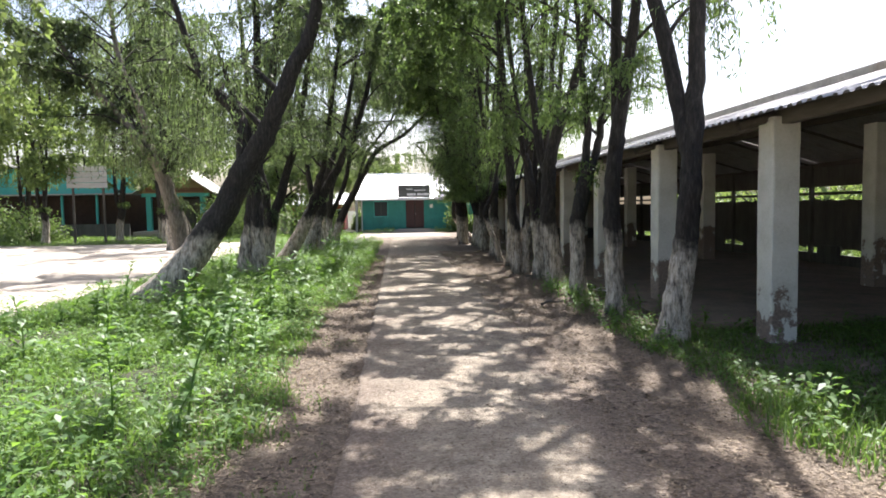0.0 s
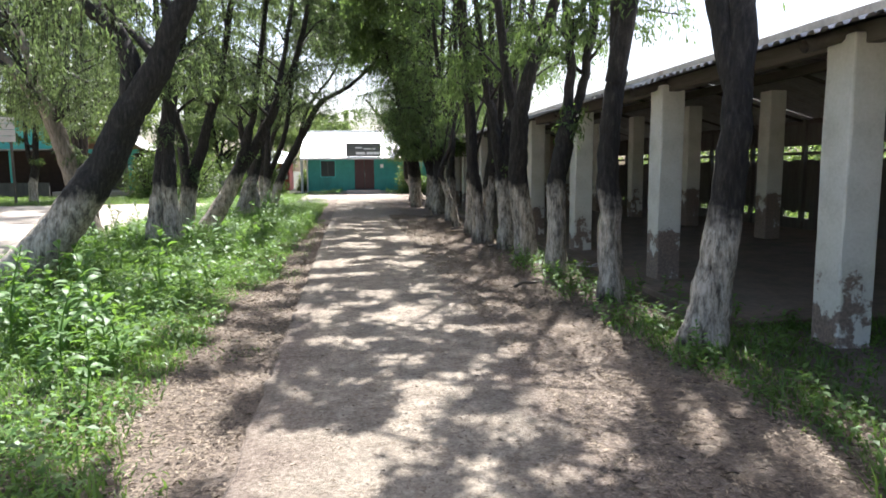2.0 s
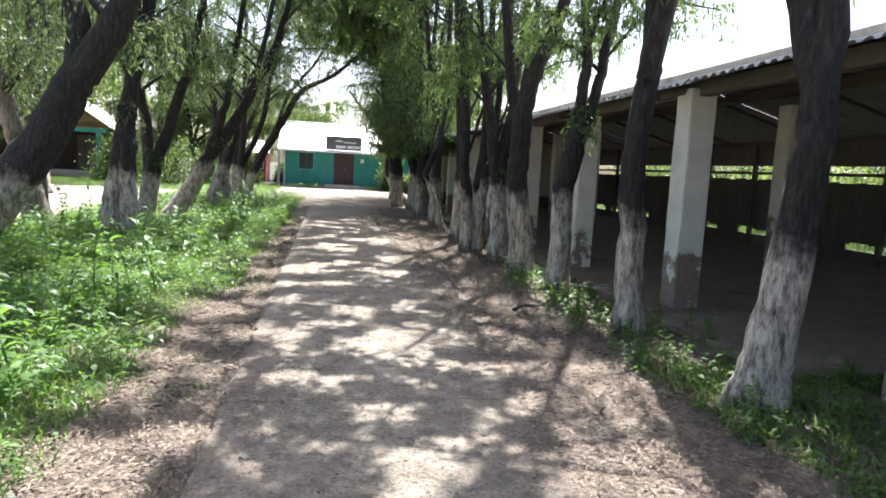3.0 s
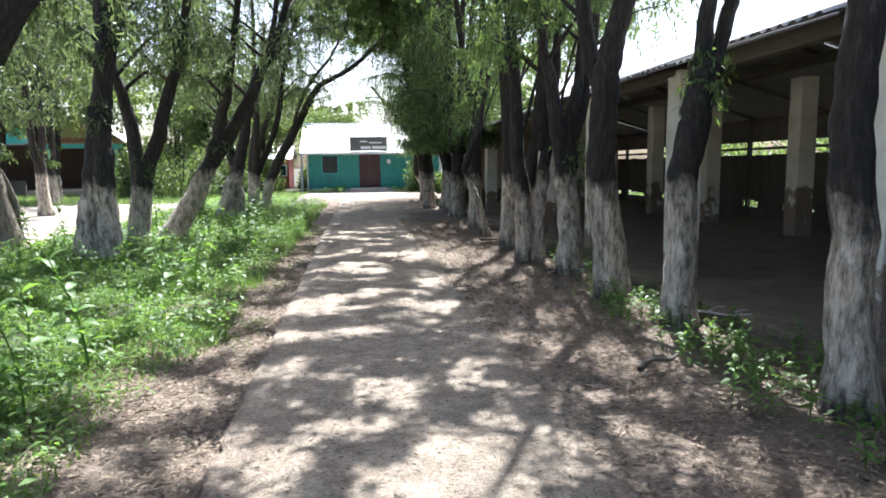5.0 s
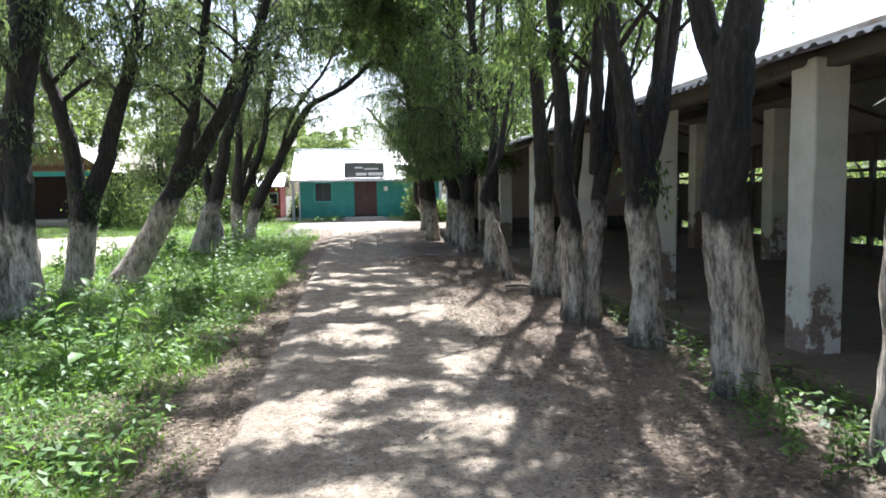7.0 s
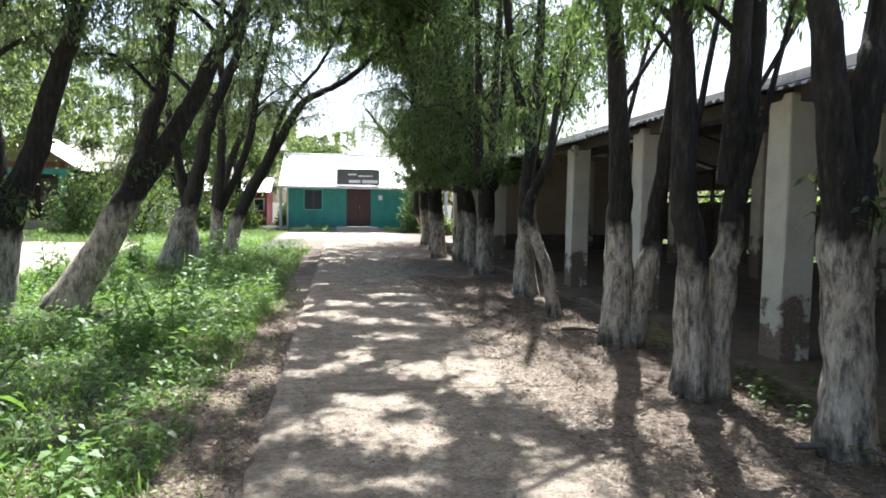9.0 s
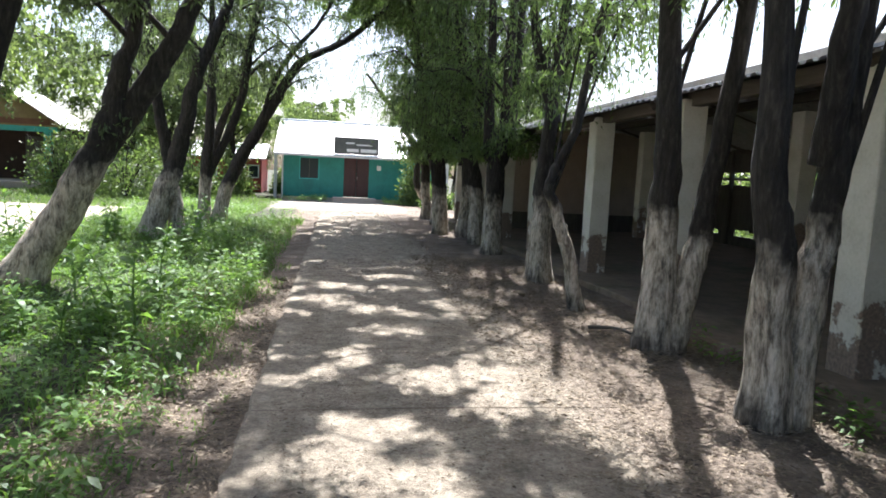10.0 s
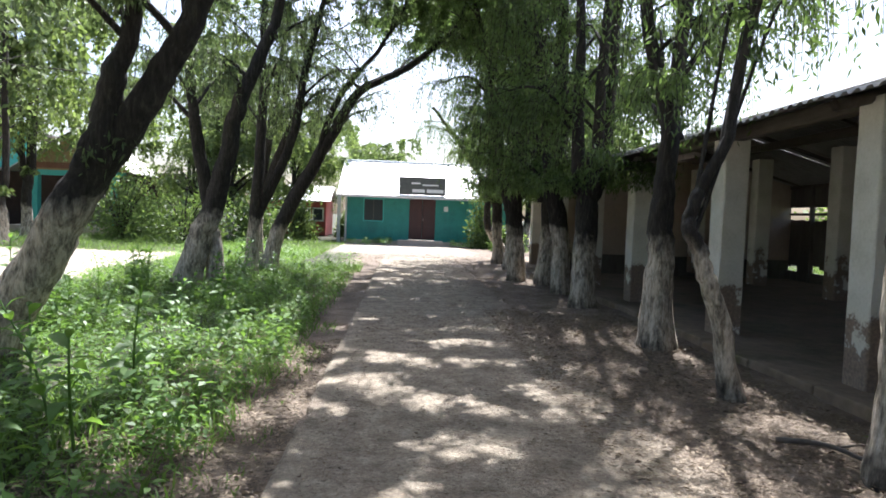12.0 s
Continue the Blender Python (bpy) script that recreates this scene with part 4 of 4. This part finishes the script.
def grow(seed, count, box, blade, edge):
    """Points over a patch of ground, thinned towards its ragged edge. Returns places and vigour."""
    rng = np.random.default_rng(seed)
    x0, x1, y0, y1 = box
    out = []
    for _ in range(count):
        x, y = rng.uniform(x0, x1), rng.uniform(y0, y1)
        h = patch_height(x, y)
        if edge(x, y) + 0.5 * (h - 0.5) + rng.uniform(-0.12, 0.12) < 0:
            continue
        if h < 0.22 and rng.uniform() < 0.6:
            continue
        out.append((x, y, h))
    return np.array(out)


def grass_stuff(name, seed, count, box, edge, tall, label):
    rng = np.random.default_rng(seed)
    p = grow(seed, count, box, None, edge)
    n = len(p)
    base = np.c_[p[:, 0], p[:, 1], np.full(n, -0.05)]
    d = np.c_[rng.normal(0, 0.4, n), rng.normal(0, 0.4, n), np.ones(n)]
    d /= np.linalg.norm(d, axis=1)[:, None]
    ln = (tall * (0.3 + 1.2 * np.clip(p[:, 2], 0, 1) ** 1.5) * rng.uniform(0.5, 1.2, n))[:, None]
    a = rng.uniform(0, 6.28, n)
    side = np.c_[np.cos(a), np.sin(a), np.zeros(n)] * 0.0075
    bend = np.c_[d[:, 0], d[:, 1], -np.abs(d[:, 0]) * 0.4] * ln * 0.7
    mid, tip = base + d * ln * 0.6, base + d * ln + bend
    v = np.stack([base - side, base + side, mid + side * 0.8, mid - side * 0.8, tip + side * 0.1, tip - side * 0.1], 1).reshape(-1, 3)
    i = np.arange(n)[:, None] * 6
    f = np.concatenate([i + [0, 1, 2, 3], i + [3, 2, 4, 5]])
    ob = put(name, mesh_of(name, v, f), GRASS)
    tagged(ob, label, "grass", kind="stuff")


def weed_points(rng, x, y, tall, leaves):
    """Leaf stations up one broad-leaved weed."""
    z = np.linspace(0.25, 1.0, leaves) * tall
    a = np.arange(leaves) * 2.4 + rng.uniform(0, 6)
    lean = rng.normal(0, 0.12, 2)
    out = np.c_[np.cos(a), np.sin(a), rng.uniform(-0.3, 0.5, leaves)]
    p = np.c_[x + lean[0] * z, y + lean[1] * z, z - 0.04]
    return p + out * 0.02, out


def weed_stuff(name, seed, count, box, edge, tall, size, label):
    rng = np.random.default_rng(seed)
    p = grow(seed, count, box, None, edge)
    P, D, S = [], [], []
    for x, y, h in p:
        t = tall * (0.22 + 1.25 * min(1.0, max(0.0, h)) ** 1.6) * rng.uniform(0.6, 1.2)
        a, b = weed_points(rng, x, y, t, int(6 + 16 * t))
        P.append(a)
        D.append(b)
        S.append(np.full(len(a), 0.6 + t))
    P, D, S = np.vstack(P), np.vstack(D), np.concatenate(S)
    n = len(P)
    d = D + rng.normal(0, 0.25, (n, 3))
    d /= np.linalg.norm(d, axis=1)[:, None]
    side = np.cross(d, (0, 0, 1.0)) + rng.normal(0, 0.15, (n, 3))
    side /= np.linalg.norm(side, axis=1)[:, None]
    ln = (size * S * rng.uniform(0.6, 1.3, n))[:, None]
    sag = np.array((0, 0, -0.25))
    v = np.stack([P, P + d * ln * 0.45 + side * ln * 0.24, P + d * ln + sag * ln, P + d * ln * 0.45 - side * ln * 0.24], 1).reshape(-1, 3)
    ob = put(name, mesh_of(name, v, np.arange(4 * n).reshape(-1, 4)), WEED)
    tagged(ob, label, "weeds", kind="stuff")


left_edge = lambda x, y: min(-1.15 + 0.28 * min(1.0, max(0.0, (y - 9) / 3)) - x, x + 6.2 + min(3.0, max(0, 9 - y) * 0.8), 46.5 - y) if not (y > 33 and x > -2.6) else -1.0
right_edge = lambda x, y: min(x - 2.85 - max(0, y - 9.5) * 0.05, (6.4 if y < 8.3 else 3.95) - x)
grass_stuff("grass_verge", 31, 110000, (-8.0, -0.8, -6.0, 40.0), left_edge, 0.2, "lush green grass under the willows")
weed_stuff("weeds_verge", 32, 6400, (-8.0, -0.8, -6.0, 38.0), left_edge, 0.42, 0.09, "leafy green weeds beside the road")
grass_stuff("grass_by_shed", 33, 26000, (2.5, 6.6, 0.0, 8.6), right_edge, 0.16, "short green grass beside the shed")
weed_stuff("weeds_by_shed", 34, 1700, (2.6, 6.0, 1.0, 19.0), right_edge, 0.24, 0.095, "small leafy weeds among the trunks")
grass_stuff("grass_near", 37, 60000, (-6.5, -0.9, 2.0, 16.0), left_edge, 0.15, "dense short grass beside the road")
weed_stuff("ground_cover", 38, 10000, (-6.5, -0.9, 2.0, 26.0), left_edge, 0.13, 0.075, "low leafy ground cover beside the road")
grass_stuff("grass_sparse", 40, 9000, (-1.6, -0.55, 2.0, 24.0), lambda x, y: patch_height(x * 1.5, y * 1.5) - 0.55, 0.09, "thin grass creeping into the leaf litter")
grass_stuff("grass_behind_shed", 39, 20000, (11.4, 17.0, -4.0, 38.0), lambda x, y: 1.0, 0.4, "sunlit grass behind the shed")
grass_stuff("grass_far", 35, 26000, (-26.0, -2.5, 36.0, 47.5), lambda x, y: 1.0, 0.3, "sunlit grass beyond the clearing")
weed_stuff("weeds_by_house", 36, 500, (-2.6, 6.0, 46.5, 48.4), lambda x, y: 1.0 if (x < -0.3 or x > 2.6) else -1, 0.4, 0.1, "weeds along the foot of the house")


def litter(name, seed, count, strips, small, label):
    """Dry curled leaves strewn over strips (x0, x1, y0, y1, height)."""
    rng = np.random.default_rng(seed)
    area = np.array([(s[1] - s[0]) * (s[3] - s[2]) for s in strips])
    P = []
    for (x0, x1, y0, y1, z), share in zip(strips, area / area.sum()):
        m = int(count * share * 1.6)
        draw = rng.uniform(0, 1, (m, 3))
        for a, b, keep in draw.tolist():
            x, y = x0 + (x1 - x0) * a, y0 + (y1 - y0) * b
            if keep < 0.25 + 0.75 * (0.5 + 0.5 * noise.noise((x * 1.3, y * 1.3, 7.0))):
                P.append((x, y, z))
    P = np.array(P)
    n = len(P)
    a = rng.uniform(0, 6.28, n)
    d = np.c_[np.cos(a), np.sin(a), rng.uniform(-0.02, 0.35, n)]
    s = np.c_[-np.sin(a), np.cos(a), rng.normal(0, 0.45, n)]
    ln = (rng.uniform(0.022, 0.06, n) * small)[:, None]
    w = ln * rng.uniform(0.06, 0.12, n)[:, None]
    v = np.stack([P, P + d * ln * 0.5 + s * w, P + d * ln * (1, 1, 0.3), P + d * ln * 0.5 - s * w], 1).reshape(-1, 3)
    ob = put(name, mesh_of(name, v, np.arange(4 * n).reshape(-1, 4)), DRY)
    tagged(ob, label, "leaf litter", kind="stuff")


litter("leaf_litter", 41, 80000, [(-1.7, -0.4, 0.5, 22, -0.012)], 1.0, "dry tan willow leaves strewn along the grass")
litter("leaf_litter_by_trees", 42, 100000, [(1.95, 3.7, 0.5, 25, -0.012), (1.5, 2.1, 0.5, 25, 0.024)], 1.0, "dry brown willow leaves strewn under the trees")
litter("road_litter", 43, 34000, [(-0.25, 1.6, 0.5, 24, 0.024)], 0.7, "scattered leaf crumbs on the concrete")
litter("far_litter", 44, 20000, [(-1.7, 3.7, 22, 41, 0.02)], 1.1, "dry leaves strewn over the far road")


def tall_weed(seed, label, tall, leaves, size):
    """A single weed: a bent stalk with broad pointed leaves in pairs."""
    rng = np.random.default_rng(seed)
    w = thing("weed_plant", 0, 0, -20, label, "weed", "tall weeds in the verge")
    lean = rng.normal(0, 0.12, 2)
    path = spline([(0, 0, -0.05), (lean[0] * 0.4, lean[1] * 0.4, tall * 0.5), (lean[0] * 1.6, lean[1] * 1.6, tall)], 6)
    v, f = tube(path, np.linspace(0.009, 0.004, len(path)), 5, rng)
    put("stalk", mesh_of("stalk", v, f), WEED, w)
    for k in range(leaves):
        q = path[int((0.25 + 0.75 * k / leaves) * (len(path) - 1))]
        ln = size * rng.uniform(0.75, 1.25) * (1.15 - 0.45 * k / leaves)
        wd = ln * 0.2
        prof = [(0.0, 0.08, 0.0), (0.25, 0.8, 0.06), (0.5, 1.0, 0.05), (0.78, 0.6, -0.06), (1.0, 0.04, -0.24)]
        vs, fs = [], []
        for s, b, h in prof:
            vs += [(ln * s, -wd * b, ln * h + wd * 0.25 * b), (ln * s, 0, ln * h), (ln * s, wd * b, ln * h + wd * 0.25 * b)]
        for i in range(4):
            fs += [(i * 3, i * 3 + 3, i * 3 + 4, i * 3 + 1), (i * 3 + 1, i * 3 + 4, i * 3 + 5, i * 3 + 2)]
        put("leaf", mesh_of("leaf", vs, fs, True), WEED, w, at=Matrix.Translation(q) @ pose(0, 0, 0, rng.uniform(-20, 20), rng.uniform(-40, 10), 137.5 * k + rng.uniform(-20, 20)))
    return w


KINDS = [tall_weed(51, "tall broad-leaved weed in the verge", 0.55, 13, 0.17), tall_weed(52, "bushy narrow-leaved weed in the verge", 0.75, 18, 0.15), tall_weed(53, "low bright-leaved weed in the verge", 0.38, 11, 0.14)]
_rng = np.random.default_rng(54)
PLACES = [(-1.75, 8.0), (-1.95, 7.6), (-2.2, 8.3), (-2.9, 7.4), (-3.4, 7.8), (-2.1, 21.5), (-1.9, 20.6), (-2.3, 22.3), (-1.8, 19.4), (-2.6, 20.1), (-1.7, 18.2)]
while len(PLACES) < 170:
    _x, _y = _rng.uniform(-5.2, -1.5), _rng.uniform(4.5, 30.0)
    if patch_height(_x, _y) > 0.5:
        PLACES.append((_x, _y))
while len(PLACES) < 195:
    PLACES.append((_rng.uniform(3.3, 4.0), _rng.uniform(6.0, 15.0)))
while len(PLACES) < 245:
    PLACES.append((_rng.uniform(2.7, 3.15), _rng.uniform(6.6, 13.5)))
for k, (_x, _y) in enumerate(PLACES):
    _s = _rng.uniform(0.75, 1.35) * (0.45 if _x > 0 else 1.0)
    _m = pose(_x, _y, -0.03, _rng.uniform(-10, 10), _rng.uniform(-10, 10), _rng.uniform(0, 360)) @ Matrix.Scale(_s, 4)
    if k < 3:
        KINDS[k].matrix_basis = _m
    else:
        _c = copy_thing(KINDS[k % 3], _m)
        _c.matrix_basis = _m


# ---- small things on the ground ----
def fallen_branch(seed, x, y, turn, length, label, material=None):
    rng = np.random.default_rng(seed)
    b = thing("fallen_branch", x, y, 0.03, label, "branch", "fallen branches")
    b.rotation_euler[2] = radians(turn)
    path = spline([(0, 0, 0.0), (length * 0.35, 0.06 * length, 0.03), (length * 0.7, -0.03 * length, 0.015), (length, 0.05 * length, 0.02)], 5)
    v, f = tube(path, np.linspace(0.022, 0.008, len(path)), 7, rng, 0.12)
    put("stick", mesh_of("stick", v, f, True), material or BARK, b)
    for k in (6, 10):
        q = path[k]
        v, f = tube(np.array([q, q + (0.12, 0.1 * (-1) ** k, 0.03), q + (0.22, 0.2 * (-1) ** k, 0.02)]), [0.01, 0.007, 0.003], 5, rng)
        put("twig", mesh_of("twig", v, f, True), material or BARK, b)


fallen_branch(61, 3.35, 12.2, -20, 0.7, "pale curved piece of fallen bark on the litter", PALE_WOOD)
fallen_branch(62, 2.9, 15.1, -35, 0.9, "thin dry branch lying in the leaf litter", WOOD)
fallen_branch(63, 2.75, 19.0, -50, 0.8, "thin dry branch lying in the leaf litter", WOOD)
fallen_branch(64, 2.3, 10.6, 30, 0.5, "thin dry branch lying in the leaf litter", WOOD)


def stone(seed, x, y, z, size):
    rng = np.random.default_rng(seed)
    bm = bmesh.new()
    bmesh.ops.create_icosphere(bm, subdivisions=2, radius=size)
    for v in bm.verts:
        v.co *= 1 + 0.35 * noise.noise(v.co * 3 / size * 0.4 + Vector((seed, 0, 0)))
        v.co.z *= 0.6
    me = bpy.data.meshes.new("stone")
    bm.to_mesh(me)
    bm.free()
    ob = put("stone", me, MUD, at=pose(x, y, z + size * 0.3, 0, 0, rng.uniform(0, 360)))
    tagged(ob, "small dark stone on trodden earth", "stone", "loose stones")


for k, (x, y, s) in enumerate([(4.7, 8.6, 0.09), (4.2, 10.2, 0.06), (3.5, 14.2, 0.05), (2.6, 21.0, 0.05), (3.9, 17.0, 0.07)]):
    stone(70 + k, x, y, 0.0, s)


def kerb():
    k = thing("shed_kerb", 3.98, 4, 0, "low worn earth-stained kerb along the shed", "kerb", kind="structure")
    rng = np.random.default_rng(81)
    for i in range(13, 42):
        boxes("kerb_stone", [(-0.09, -10 + i * 1.1 + 0.01, -0.15, 0.06, -10 + (i + 1) * 1.1 - 0.01, 0.045 + rng.uniform(-0.02, 0.02))], MUD, k, bevel=0.02)


kerb()
